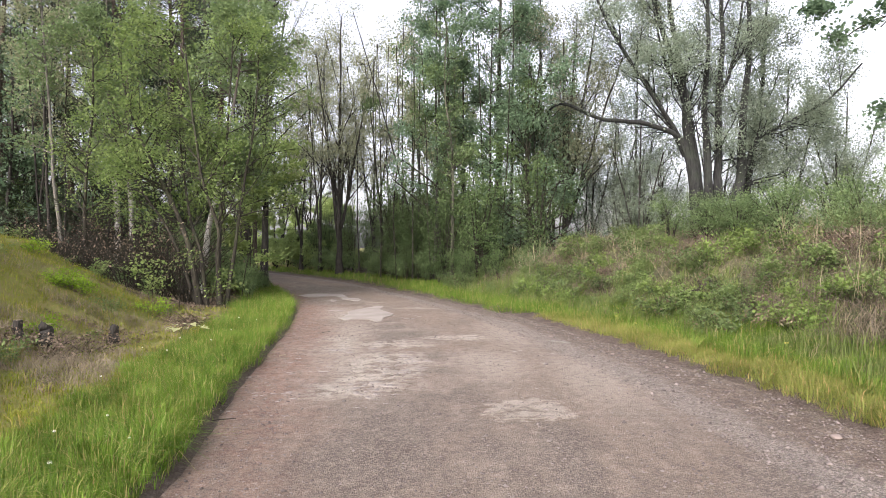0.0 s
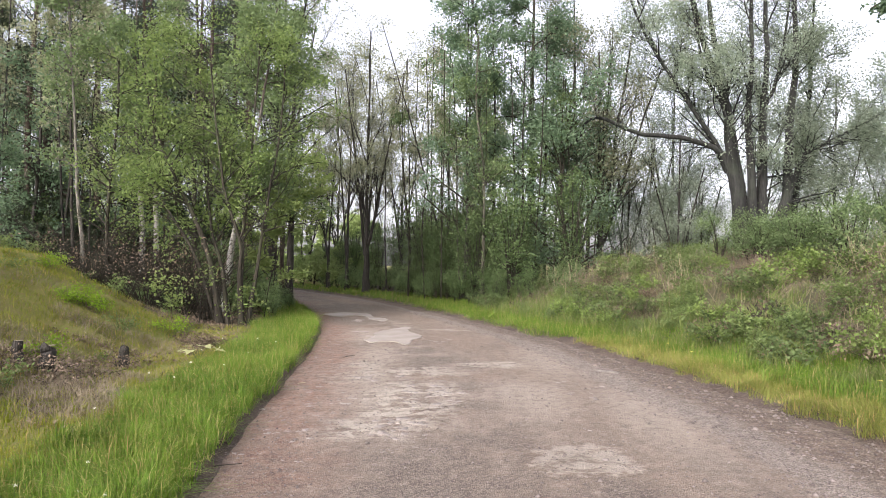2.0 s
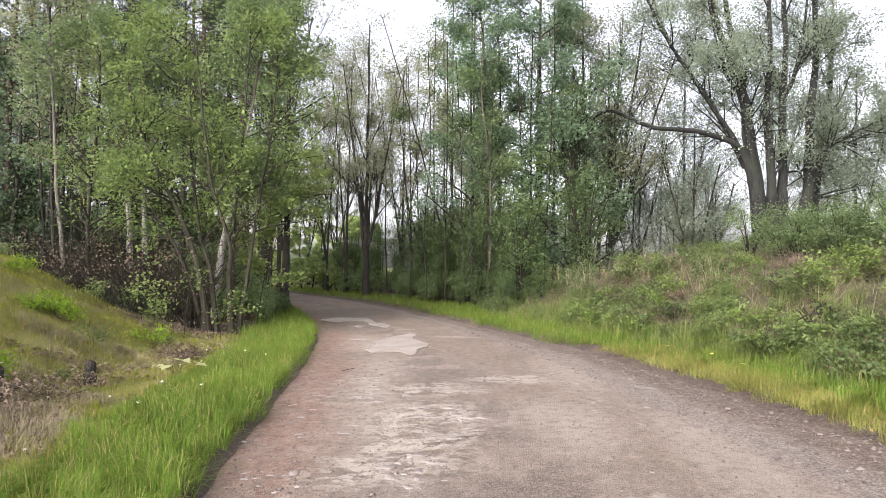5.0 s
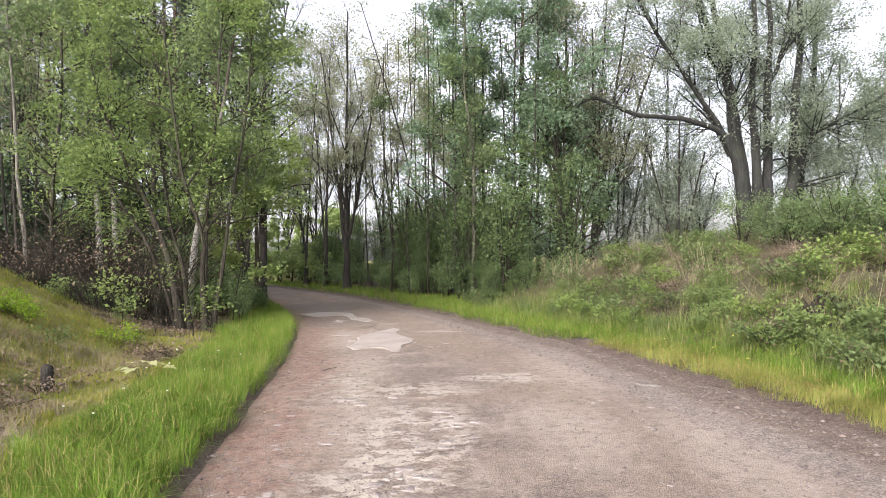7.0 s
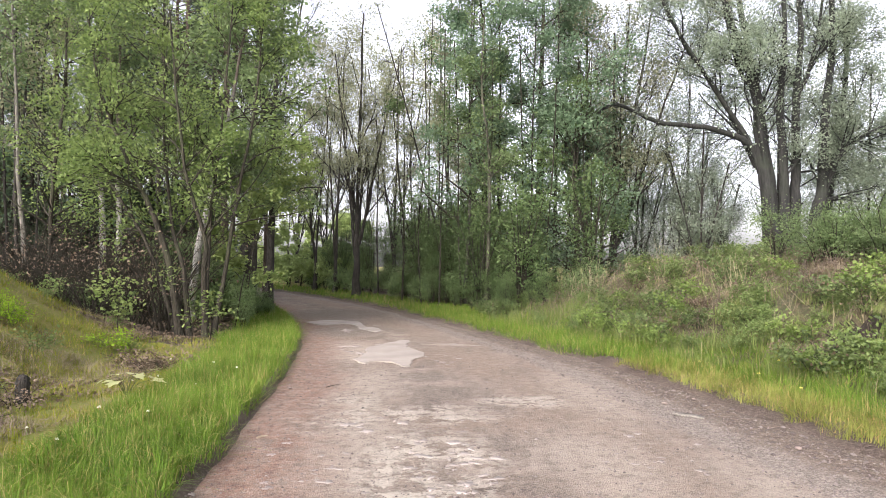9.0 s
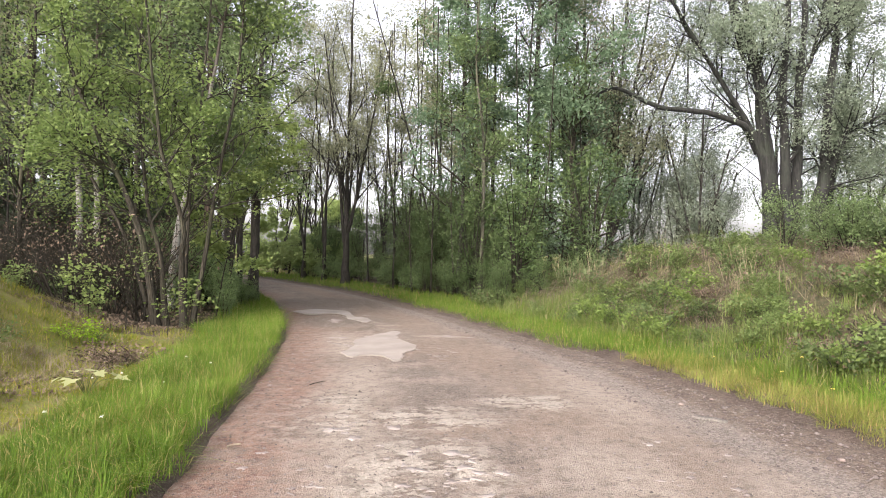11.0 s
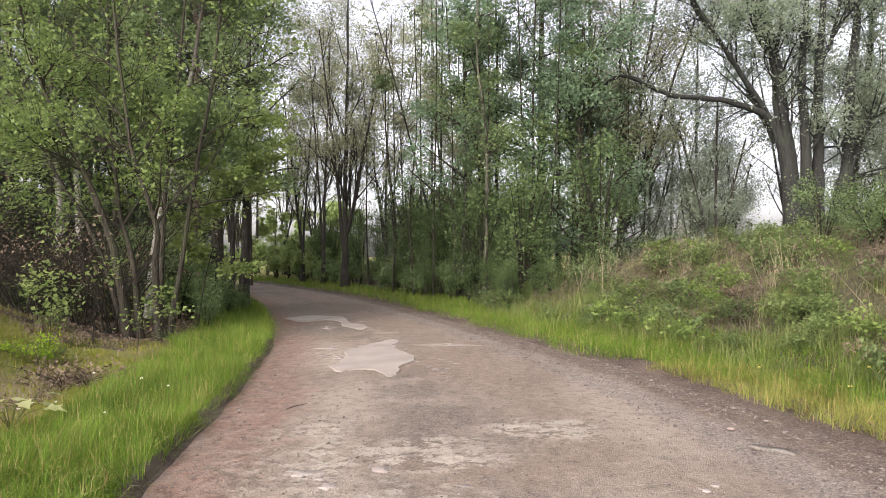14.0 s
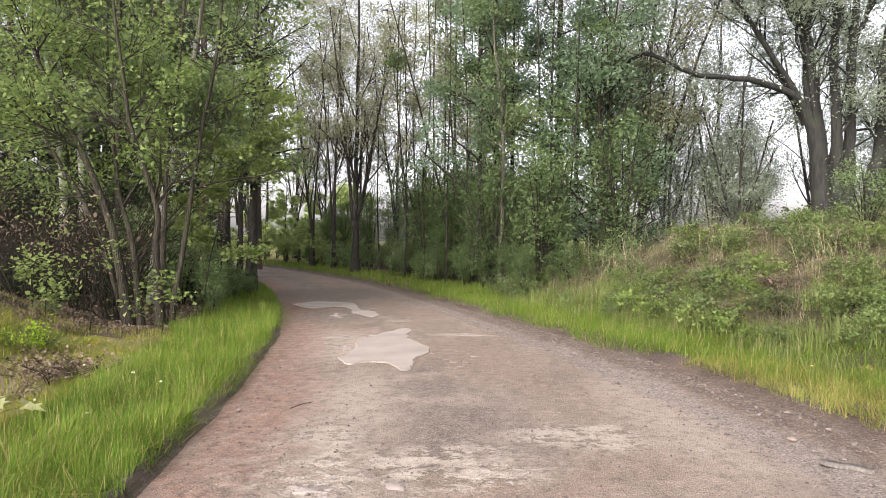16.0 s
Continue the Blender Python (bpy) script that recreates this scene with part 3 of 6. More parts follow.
class Tree:
    """Grows wood as tapered tubes, and remembers where twigs carry leaves."""

    def __init__(self, seed):
        self.rng = np.random.default_rng(seed)
        self.v, self.q, self.count = [], [], 0
        self.seeds = []
        self.marks = []

    def begin(self, name):
        """What grows from here on belongs to a part of this name."""
        self.marks.append((name, len(self.v)))

    def tube(self, pts, radii, sides):
        pts = np.asarray(pts, float)
        t = np.gradient(pts, axis=0)
        t /= np.linalg.norm(t, axis=1)[:, None] + 1e-9
        ref = np.array([0.31, 0.17, 0.93]) if abs(t[0][2]) < 0.8 else np.array([0.93, 0.31, 0.17])
        a = np.cross(t, ref)
        a /= np.linalg.norm(a, axis=1)[:, None] + 1e-9
        b = np.cross(t, a)
        ang = np.arange(sides) * 2 * np.pi / sides
        ring = pts[:, None, :] + np.asarray(radii)[:, None, None] * (np.cos(ang)[None, :, None] * a[:, None, :] + np.sin(ang)[None, :, None] * b[:, None, :])
        n = len(pts)
        i = np.arange(n - 1)[:, None] * sides + np.arange(sides)[None, :]
        k = np.arange(n - 1)[:, None] * sides + (np.arange(sides)[None, :] + 1) % sides
        self.q.append(np.stack([i, k, k + sides, i + sides], -1).reshape(-1, 4) + self.count)
        self.v.append(ring.reshape(-1, 3))
        self.count += n * sides

    def stem(self, pts, r0, r1, sides=9, flare=1.0, knots=5):
        """A main stem through given points; returns it finely divided."""
        p = spline(pts, knots)
        p[1:-1] += self.rng.normal(0, 0.015, (len(p) - 2, 3)) * min(1.0, r0 * 6)
        f = np.linspace(0, 1, len(p))
        r = r0 + (r1 - r0) * f ** 0.8
        if flare > 1:
            r = r * (1 + (flare - 1) * np.exp(-f * 14))
        self.tube(p, r, sides)
        return p, r

    def bough(self, start, way, length, r, level, spec):
        rng = self.rng
        n = max(2, int(length / (0.5 if level <= 1 else 0.4)) + 1)
        pts, d = [np.asarray(start, float)], unit(way)
        for _ in range(n):
            d = unit(d + rng.normal(0, spec["wander"], 3) + np.array([0, 0, spec["lift"][min(level, len(spec["lift"]) - 1)]]))
            pts.append(pts[-1] + d * length / n)
        p = np.array(pts)
        rr = np.linspace(r, max(r * 0.25, 0.002), len(p))
        self.tube(p, rr, (6, 4, 3, 3)[min(level, 3)])
        self.side(p, rr, length, level, spec)

    def side(self, p, r, length, level, spec, lo=None, count=None):
        """Side branches along a branch; the last order carries leaves."""
        rng = self.rng
        if level >= spec["orders"]:
            m = max(1, int(spec["tufts"]))
            for f in np.linspace(0.25, 1.0, m):
                self.seeds.append(p[min(len(p) - 1, int(f * (len(p) - 1) + 0.5))])
            return
        count = spec["kids"][level] if count is None else count
        lo = spec["clear"][level] if lo is None else lo
        for f in np.sort(rng.uniform(lo, 1.0, count)):
            k = f * (len(p) - 1)
            i = min(int(k), len(p) - 2)
            at = p[i] + (p[i + 1] - p[i]) * (k - i)
            along = unit(p[i + 1] - p[i])
            out = unit(np.cross(along, rng.normal(0, 1, 3)))
            ang = radians(rng.normal(spec["angle"][level], 9))
            way = along * math.cos(ang) + out * math.sin(ang)
            ln = spec["reach"][level] * rng.uniform(0.6, 1.15) * (1.15 - 0.6 * f)
            self.bough(at, way, ln, max(0.0025, min(r[i] * 0.55, 0.02 * ln + 0.006)), level + 1, spec)

    def wood(self, name, material):
        return smooth(mesh_np(name, np.vstack(self.v), np.vstack(self.q), [material]))

    def leaves(self, name, material, total, size, spread=0.22, slim=0.55, droop=0.0, flat=0.5, tri=False, uneven=1.2, clump=10):
        pts = np.array(self.seeds)
        rng = self.rng
        # sprays of uneven fullness
        share = np.repeat(rng.exponential(1.0, len(pts) // 9 + 1) ** uneven + 0.08, 9)[: len(pts)] * rng.uniform(0.4, 1.6, len(pts))
        pts = pts[rng.choice(len(pts), max(30, total // clump), p=share / share.sum())]
        return leaf_mesh(name, material, pts, total, size, self.rng, spread, slim, droop, flat, tri)


def leaf_mesh(name, material, pts, total, size, rng, spread, slim=0.55, droop=0.0, flat=0.4, tri=False):
    """Folded four-cornered leaves strewn round the given points."""
    k = rng.integers(0, len(pts), total)
    # the leaves of one spray lie in layers that face one way
    face = rng.normal(0, 0.6, (len(pts), 3)) + np.array([0, 0, 1.0])
    face = (face / np.linalg.norm(face, axis=1)[:, None])[k]
    off = rng.normal(0, spread, (total, 3))
    off -= face * (off * face).sum(1)[:, None] * flat
    c = pts[k] + off
    d = rng.normal(0, 1, (total, 3)) + np.array([0, 0, -droop])
    d -= face * (d * face).sum(1)[:, None] * flat
    d /= np.linalg.norm(d, axis=1)[:, None]
    up = rng.normal(0, 1, (total, 3)) * (1 - flat) + face * flat * 2
    s = np.cross(d, up)
    s /= np.linalg.norm(s, axis=1)[:, None] + 1e-9
    nrm = np.cross(s, d)
    ln = (size * rng.uniform(0.55, 1.25, total))[:, None]
    wd = ln * slim * 0.5
    if tri:
        v = np.stack([c - d * ln / 2 + s * wd * 0.3, c + d * ln / 2, c - s * wd * 1.6], 1)
        return mesh_np(name, v.reshape(-1, 3), np.arange(total * 3).reshape(-1, 3), [material])
    v = np.empty((total, 4, 3), np.float32)
    v[:, 0], v[:, 2] = c - d * ln / 2, c + d * ln / 2
    v[:, 1], v[:, 3] = c + s * wd + nrm * wd * 0.35 - d * ln * 0.06, c - s * wd + nrm * wd * 0.35 - d * ln * 0.06
    quads = np.arange(total * 4).reshape(-1, 4)
    return mesh_np(name, v.reshape(-1, 3), quads, [material])


def spec(orders=2, kids=(14, 8, 5), clear=(0.35, 0.2, 0.15), angle=(45, 45, 45), reach=(3.0, 1.2, 0.5), wander=0.12, lift=(0.05, 0.04, 0.03), tufts=3):
    return dict(orders=orders, kids=kids, clear=clear, angle=angle, reach=reach, wander=wander, lift=lift, tufts=tufts)


def ground_z(x, y):
    return float(land([x], [y])[0][0])


def finish(name, t, base, bark, leaf, total, size, label, category="tree", group="trees along the lane", woody="trunk", **how):
    """Makes the thing at its foot, with trunk and crown as parts."""
    base = Vector(base)
    ob = thing(name, label, category, group, at=Matrix.Translation(base))
    off = np.array(base)
    for k, (name, i0) in enumerate(t.marks or [(woody, 0)]):
        i1 = t.marks[k + 1][1] if k + 1 < len(t.marks) else len(t.v)
        skip = sum(len(v) for v in t.v[:i0])
        wood = smooth(mesh_np(name, np.vstack(t.v[i0:i1]), np.vstack(t.q[i0:i1]) - skip, [bark]))
        wood.transform(Matrix.Translation(-base))
        part(name, wood, ob)
    if total:
        crown = t.leaves("crown", leaf, total, size, **how)
        crown.transform(Matrix.Translation(-base))
        part("crown", crown, ob)
    return ob


# The great willow behind the bank: many stems from one stool, and a long level limb.
def great_willow():
    t = Tree(11)
    s = spec(3, (12, 7, 4), (0.3, 0.2, 0.15), (42, 42, 45), (2.5, 1.3, 0.6), 0.10, (0.04, 0.03, 0.0), 3)
    z0 = ground_z(11.1, 28.5) - 0.1
    stems = [
        ([(10.75, 28.5, 3.6), (10.5, 28.45, 5.2), (10.01, 28.4, 6.5), (8.95, 28.3, 8.1), (7.9, 28.2, 9.7), (6.9, 28.1, 11.4), (6.0, 28.0, 13.6)], 0.17, 0.07),
        ([(10.4, 28.6, 5.5), (9.85, 28.8, 6.85), (9.28, 29.0, 8.3), (8.2, 29.2, 10.0), (7.6, 29.4, 11.4), (6.9, 29.5, 13.6)], 0.13, 0.06),
        ([(10.8, 28.4, 4.4), (10.4, 28.1, 6.3), (10.05, 28.0, 8.1), (9.4, 27.9, 9.3), (8.95, 27.8, 11.3), (8.6, 27.8, 13.6)], 0.11, 0.05),
        ([(10.85, 28.4, z0), (10.8, 28.4, 3.6), (10.5, 28.4, 6.0), (10.36, 28.35, 8.0), (10.0, 28.3, 9.2), (9.3, 28.3, 11.3), (8.8, 28.2, 14.0)], 0.3, 0.11),
        ([(11.0, 28.6, z0), (10.95, 28.6, 4.2), (10.8, 28.7, 5.9), (10.57, 28.75, 7.9), (10.2, 28.8, 10.2), (9.9, 28.8, 12.0), (9.7, 28.8, 14.5)], 0.26, 0.1),
        ([(11.3, 28.45, z0), (11.34, 28.4, 3.5), (11.28, 28.35, 5.3), (11.2, 28.3, 7.9), (11.36, 28.3, 10.1), (11.4, 28.3, 14.5)], 0.24, 0.09),
        ([(11.65, 28.5, z0), (11.78, 28.55, 3.5), (11.86, 28.6, 5.0), (11.9, 28.6, 7.9), (12.1, 28.6, 10.1), (12.1, 28.7, 14.5)], 0.25, 0.1),
        ([(11.93, 28.6, 7.7), (12.1, 28.65, 8.5), (12.4, 28.7, 9.0), (12.7, 28.7, 10.2), (12.95, 28.8, 11.2), (13.3, 28.9, 13.5)], 0.13, 0.06),
    ]
    for pts, r0, r1 in stems:
        t.begin("stem")
        p, r = t.stem(pts, r0 * (1.1 if pts[0][2] < 2.5 else 0.8), r1 * 0.7, 10, 1.35 if pts[0][2] < 2.5 else 1.0)
        t.side(p, r, 8, 0, s, 0.36 if pts[0][2] < 2.5 else 0.2)
    t.begin("limb")
    limb, r = t.stem([(10.5, 28.45, 5.6), (10.0, 28.4, 6.4), (9.15, 28.3, 6.75), (8.4, 28.2, 6.94), (6.75, 28.1, 7.1), (5.8, 28.0, 7.45), (5.0, 27.9, 7.76), (4.4, 27.9, 7.5), (4.0, 27.9, 6.7)], 0.14, 0.045, 8)
    t.side(limb, r, 5, 1, s, 0.1, 22)
    finish("willow_tree", t, (11.2, 28.5, z0), BARK_WILLOW, LEAF_GREY, 44000, 0.11, "many-stemmed old willow with thin grey-green spring leaves", slim=0.6, spread=0.27, tri=True, uneven=1.1, clump=14)


great_willow()


def second_willow():
    t = Tree(12)
    s = spec(3, (13, 7, 4), (0.25, 0.2, 0.15), (44, 42, 45), (2.5, 1.3, 0.6), 0.10, (0.04, 0.03, 0.0), 3)
    z0 = ground_z(12.7, 29) - 0.1
    for pts, r0, r1 in (
        ([(12.55, 28.6, z0), (12.65, 28.6, 3.6), (12.86, 28.6, 4.6), (12.96, 28.6, 7.3), (13.28, 28.6, 10.1), (13.3, 28.7, 14.0)], 0.3, 0.11),
        ([(12.75, 28.6, 3.4), (12.95, 28.6, 4.5), (13.5, 28.55, 6.1), (14.7, 28.5, 6.85), (16.5, 28.4, 7.8), (18.0, 28.3, 9.4)], 0.16, 0.05),
        ([(13.1, 29.2, z0), (13.6, 29.4, 5), (14.3, 29.6, 9), (14.7, 29.8, 13.5)], 0.19, 0.06),
    ):
        t.begin("stem")
        p, r = t.stem(pts, r0 * (1.1 if pts[0][2] < 2.5 else 0.8), r1 * 0.7, 10, 1.3 if pts[0][2] < 2.5 else 1.0)
        t.side(p, r, 8, 0, s)
    finish("willow_tree", t, (12.7, 28.8, z0), BARK_WILLOW, LEAF_GREY, 36000, 0.11, "leaning willow with forked trunk and sparse grey-green leaves", slim=0.6, spread=0.27, tri=True, uneven=1.1, clump=14)


second_willow()


def fan_tree(x, y, seed, stems, height, leaf, total, label, bark=BARK_DARK, r0=0.2, clear=0.3, size=0.1):
    """Airy tree whose fine branches fan upwards."""
    t = Tree(seed)
    z0 = ground_z(x, y) - 0.1
    s = spec(3, (9, 8, 4) if r0 > 0.1 else (8, 6, 3), (clear + 0.08, 0.25, 0.15), (28, 34, 40), (height * 0.32, height * 0.13, 0.8), 0.07, (0.07, 0.05, 0.02), 3)
    for k, (dx, dy, top) in enumerate(stems):
        pts = [(x + dx * 0.05, y + dy * 0.05, z0 + top * (0.12 + 0.05 * k)), (x + dx * 0.2, y + dy * 0.2, z0 + top * 0.33), (x + dx * 0.55, y + dy * 0.55, z0 + top * 0.64), (x + dx, y + dy, z0 + top)]
        if k == 0:
            pts = [(x, y, z0), (x + 0.03, y, z0 + top * 0.16)] + pts[1:]
        t.begin("trunk" if k == 0 else "limb")
        p, r = t.stem(pts, r0 if k == 0 else r0 * 0.55, 0.03, 8, 1.5 if k == 0 else 1.0)
        t.side(p, r, top, 0, s)
    return finish("tree", t, (x, y, z0), bark, leaf, total, size, label, tri=True, slim=0.75, spread=0.26, clump=9)


fan_tree(4.45, 31, 21, [(0.0, 0.1, 14.0), (-0.9, 0.4, 11.5)], 13, LEAF_OLIVE, 20000, "tall dark-stemmed tree with sparse budding crown", r0=0.24)
fan_tree(5.25, 30, 22, [(1.8, 0.2, 12.5), (0.9, 0.6, 12.5), (2.9, -0.4, 10.5), (0.1, -0.2, 11)], 12, LEAF_OLIVE, 14000, "twiggy ash tree fanning upward, barely in leaf", r0=0.2, clear=0.25)
fan_tree(-6.45, 37, 23, [(0.3, 0, 15.0), (-1.3, 0.5, 13), (2.3, -0.3, 12.5)], 14, LEAF_OLIVE, 18000, "dark forked roadside tree with airy budding crown", r0=0.2, clear=0.22)
fan_tree(-8.4, 41, 24, [(0.5, 0, 14.0), (-0.8, 0.3, 13)], 14, LEAF_OLIVE, 13000, "thick-trunked roadside tree with thin spring crown", r0=0.13)
fan_tree(-10.2, 43.5, 25, [(-1.2, 0, 12.0), (0.8, 0.3, 13)], 13, LEAF_OLIVE, 13000, "leaning roadside tree with thin spring crown", r0=0.13)
fan_tree(-9.3, 29.5, 26, [(0.6, 0, 15.0), (-1.2, 0.3, 13), (1.9, 0, 12.5)], 13, LEAF_OLIVE, 6000, "twiggy dark tree arching over the bend", r0=0.12)
fan_tree(7.3, 33.5, 27, [(0.3, 0, 9.0), (-1.2, 0.3, 7.5), (1.5, 0, 7.5)], 9, LEAF_GREY, 8000, "small twiggy tree behind the bank", r0=0.09, clear=0.15)
fan_tree(9.0, 36.0, 28, [(0.3, 0, 9.0), (-1.2, 0.3, 8), (1.5, 0, 8)], 9, LEAF_GREY, 8000, "small twiggy tree behind the bank", r0=0.09, clear=0.15)
TWIGGY = fan_tree(6.6, 31.8, 127, [(0.2, 0, 5.5), (-1.0, 0.3, 4.8), (1.2, 0, 4.6)], 6, LEAF_GREY, 8000, "low twiggy thorn tree behind the bank", r0=0.06, clear=0.1, size=0.075)
for x, y, s in ((8.4, 31.4, 0.8), (9.6, 33.0, 0.9), (12.4, 38.0, 1.2), (11.6, 35.5, 1.0), (14.2, 31.0, 0.9), (18.5, 31.0, 1.0)):
    copy_thing(TWIGGY, pose(x, y, ground_z(x, y) - 0.1, 0, 0, 70 * x) @ Matrix.Scale(s, 4))
fan_tree(8.6, 29.6, 131, [(0.2, 0, 7.0), (-1.1, 0.3, 6.0), (1.2, 0, 5.6)], 7, LEAF_GREY, 7000, "small grey-green bushy tree beside the willow", r0=0.07, clear=0.12)
fan_tree(16.2, 31.5, 29, [(0.3, 0, 10.0), (-1.6, 0.3, 9), (1.9, 0, 9)], 10, LEAF_GREY, 22000, "small bushy willow behind the bank", r0=0.12, clear=0.12)
fan_tree(20.5, 34.0, 30, [(0.3, 0, 9.0), (-1.6, 0.3, 8), (1.9, 0, 8)], 10, LEAF_GREY, 16000, "small bushy willow behind the bank", r0=0.12, clear=0.12)


fan_tree(10.5, 37.0, 130, [(0.3, 0, 13.0), (-1.6, 0.3, 12), (1.9, 0, 11)], 12, LEAF_GREY, 6000, "hazy tree in thin leaf beyond the willows", r0=0.16, clear=0.12, size=0.11)
fan_tree(15.5, 38.0, 132, [(0.3, 0, 13.0), (-1.6, 0.3, 12), (1.9, 0, 11)], 12, LEAF_GREY, 6000, "hazy tree in thin leaf beyond the willows", r0=0.16, clear=0.12, size=0.11)
fan_tree(6.2, 41.0, 133, [(0.3, 0, 14.0), (-1.6, 0.3, 12), (1.9, 0, 12)], 13, LEAF_GREY, 9000, "hazy tree in thin leaf beyond the willows", r0=0.16, clear=0.2, size=0.11)


for x, y, h, n, k in ((-15.0, 57.0, 15.0, 7000, 151), (-11.5, 52.0, 13.0, 7000, 152), (-20.0, 60.0, 15.0, 6000, 153), (-5.2, 43.0, 15.0, 9000, 134), (-1.2, 44.0, 14.0, 9000, 135), (-8.6, 50.0, 16.0, 9000, 136)):
    fan_tree(x, y, k, [(0.4, 0, h), (-1.7, 0.3, h * 0.92), (2.0, 0, h * 0.9)], h, LEAF_OLIVE, n, "airy tree in thin olive spring leaf above the bend", r0=0.13, clear=0.14, size=0.14)


def leafy_tree(x, y, seed, height, crown_w, leaf, total, label, r0=0.2, lean=(0, 0), bark=BARK, size=0.14, clear=0.2, category="tree", droop=0.0, kids=(30, 9, 5), spread=0.22, name="tree", slim=None):
    """A single-stemmed tree with a full crown."""
    t = Tree(seed)
    z0 = ground_z(x, y) - 0.08
    rng = t.rng
    pts = [(x + lean[0] * f * f + rng.normal(0, 0.08) * (f > 0), y + lean[1] * f * f + rng.normal(0, 0.08) * (f > 0), z0 + height * f) for f in (0, 0.25, 0.5, 0.75, 1.0)]
    p, r = t.stem(pts, r0, 0.025, 8, 1.5)
    s = spec(2, kids, (clear, 0.15), (62, 48), (crown_w, crown_w * 0.4), 0.12, (0.03, 0.0 if droop else 0.03), 5)
    t.side(p, r, height, 0, s)
    return finish(name, t, (x, y, z0), bark, leaf, total, size, label, category, droop=droop, spread=spread, tri=y > 23, slim=slim or (0.75 if y > 23 else 0.55))


# the dense dark trees in the middle
leafy_tree(2.15, 29.0, 31, 15.5, 3.2, LEAF_DEEP, 22000, "dense dark green tree beyond the weedy bank", 0.24, (0.3, 0), clear=0.12, size=0.125)
leafy_tree(0.1, 28.0, 32, 14.0, 2.9, LEAF_DEEP, 15000, "dense dark green tree with slender trunk", 0.17, (-0.4, 0.2), clear=0.15, size=0.125)
leafy_tree(3.3, 27.0, 33, 9.0, 2.6, LEAF_DEEP, 9000, "broad dark green tree low over the bank", 0.16, (0.4, 0), clear=0.1, size=0.125)
leafy_tree(4.7, 29.6, 38, 7.5, 2.2, LEAF_DEEP, 8000, "broad dark green tree low over the bank", 0.12, (0.3, 0), clear=0.08, size=0.11)
leafy_tree(-0.6, 30.5, 34, 15.0, 2.2, LEAF_DEEP, 9000, "slender leafy tree among the roadside saplings", 0.1, (0.4, 0), clear=0.25, size=0.14)
# the young stem by the right verge
leafy_tree(0.06, 25.6, 35, 10.5, 1.3, LEAF_SHADE, 4200, "slim young tree standing behind the verge grass", 0.08, (-0.1, 0.2), clear=0.22, size=0.10, bark=BARK_OLIVE)


def pole(x, y, seed, height, r0, lean, bark, label, leaf=LEAF_OLIVE, total=1500, clear=0.45, reach=1.1):
    """Thin bare-stemmed pole tree."""
    t = Tree(seed)
    z0 = ground_z(x, y) - 0.08
    pts = [(x + lean[0] * f + t.rng.normal(0, 0.06) * (0 < f < 1), y + lean[1] * f, z0 + height * f) for f in (0, 0.3, 0.6, 1.0)]
    p, r = t.stem(pts, r0, 0.018, 6, 1.3)
    t.side(p, r, height, 0, spec(2, (16, 5), (clear, 0.2), (50, 45), (reach, 0.5), 0.12, (0.05, 0.03), 2))
    return finish("pole_tree", t, (x, y, z0), bark, leaf, total, 0.12, label, group="thin pole trees in the wood", tri=True, slim=0.7)


pole(-1.6, 31.5, 41, 15, 0.075, (0.3, 0), BARK_DARK, "thin straight dark pole tree", total=2600)
pole(-1.0, 31.0, 42, 13, 0.07, (-3.6, 0.3), BARK_DARK, "bare pole tree leaning across its neighbours", total=300, clear=0.5)
pole(-2.5, 32.5, 43, 13.5, 0.055, (0.3, 0), BARK_DARK, "thin straight dark pole tree")
pole(-2.0, 33.5, 44, 13.5, 0.06, (0.1, 0), BARK_DARK, "thin straight dark pole tree")
pole(-3.6, 34.6, 45, 12.5, 0.055, (-0.2, 0), BARK_DARK, "thin straight dark pole tree")
pole(-1.5, 34.5, 46, 14, 0.06, (-0.5, 0), BARK_DARK, "thin straight dark pole tree")
pole(-0.7, 27.6, 141, 13, 0.09, (0.3, 0), BARK_DARK, "dark stem inside the leafy thicket", LEAF_DEEP, 3500, 0.35)
pole(0.8, 28.6, 142, 13, 0.11, (-0.2, 0), BARK_DARK, "dark stem inside the leafy thicket", LEAF_DEEP, 3500, 0.35)
pole(1.5, 26.8, 143, 11, 0.08, (0.4, 0), BARK_DARK, "dark stem inside the leafy thicket", LEAF_DEEP, 3000, 0.35)
pole(2.7, 28.2, 144, 12, 0.1, (0.2, 0), BARK_DARK, "dark stem inside the leafy thicket", LEAF_DEEP, 3000, 0.35)
pole(3.6, 29.6, 145, 12, 0.09, (-0.3, 0), BARK_DARK, "dark stem inside the leafy thicket", LEAF_DEEP, 3000, 0.35)
for k, (x, y, h, r, lx) in enumerate(((-2.6, 28.4, 11, 0.055, 0.2), (-1.7, 27.0, 10, 0.05, -0.3), (-0.9, 26.2, 9, 0.045, 0.3), (0.6, 26.6, 10, 0.05, -0.2), (1.2, 25.6, 8, 0.04, 0.4), (2.0, 26.4, 9, 0.05, 0.5), (2.9, 26.8, 9, 0.045, -0.3), (-3.4, 29.6, 11, 0.05, 0.1), (-4.4, 31.6, 11, 0.055, -0.2), (3.9, 28.2, 8, 0.05, 0.5))):
    pole(x + 0.9, y + 0.4, 700 + k, h, r * 0.75, (lx, 0), BARK, "slim young stem in the green thicket", LEAF_HAZEL, 900, 0.2, 0.9)
POLE = pole(-3.6, 36.6, 47, 13, 0.06, (0.2, 0), BARK_DARK, "thin straight dark pole tree")
prng = np.random.default_rng(5)
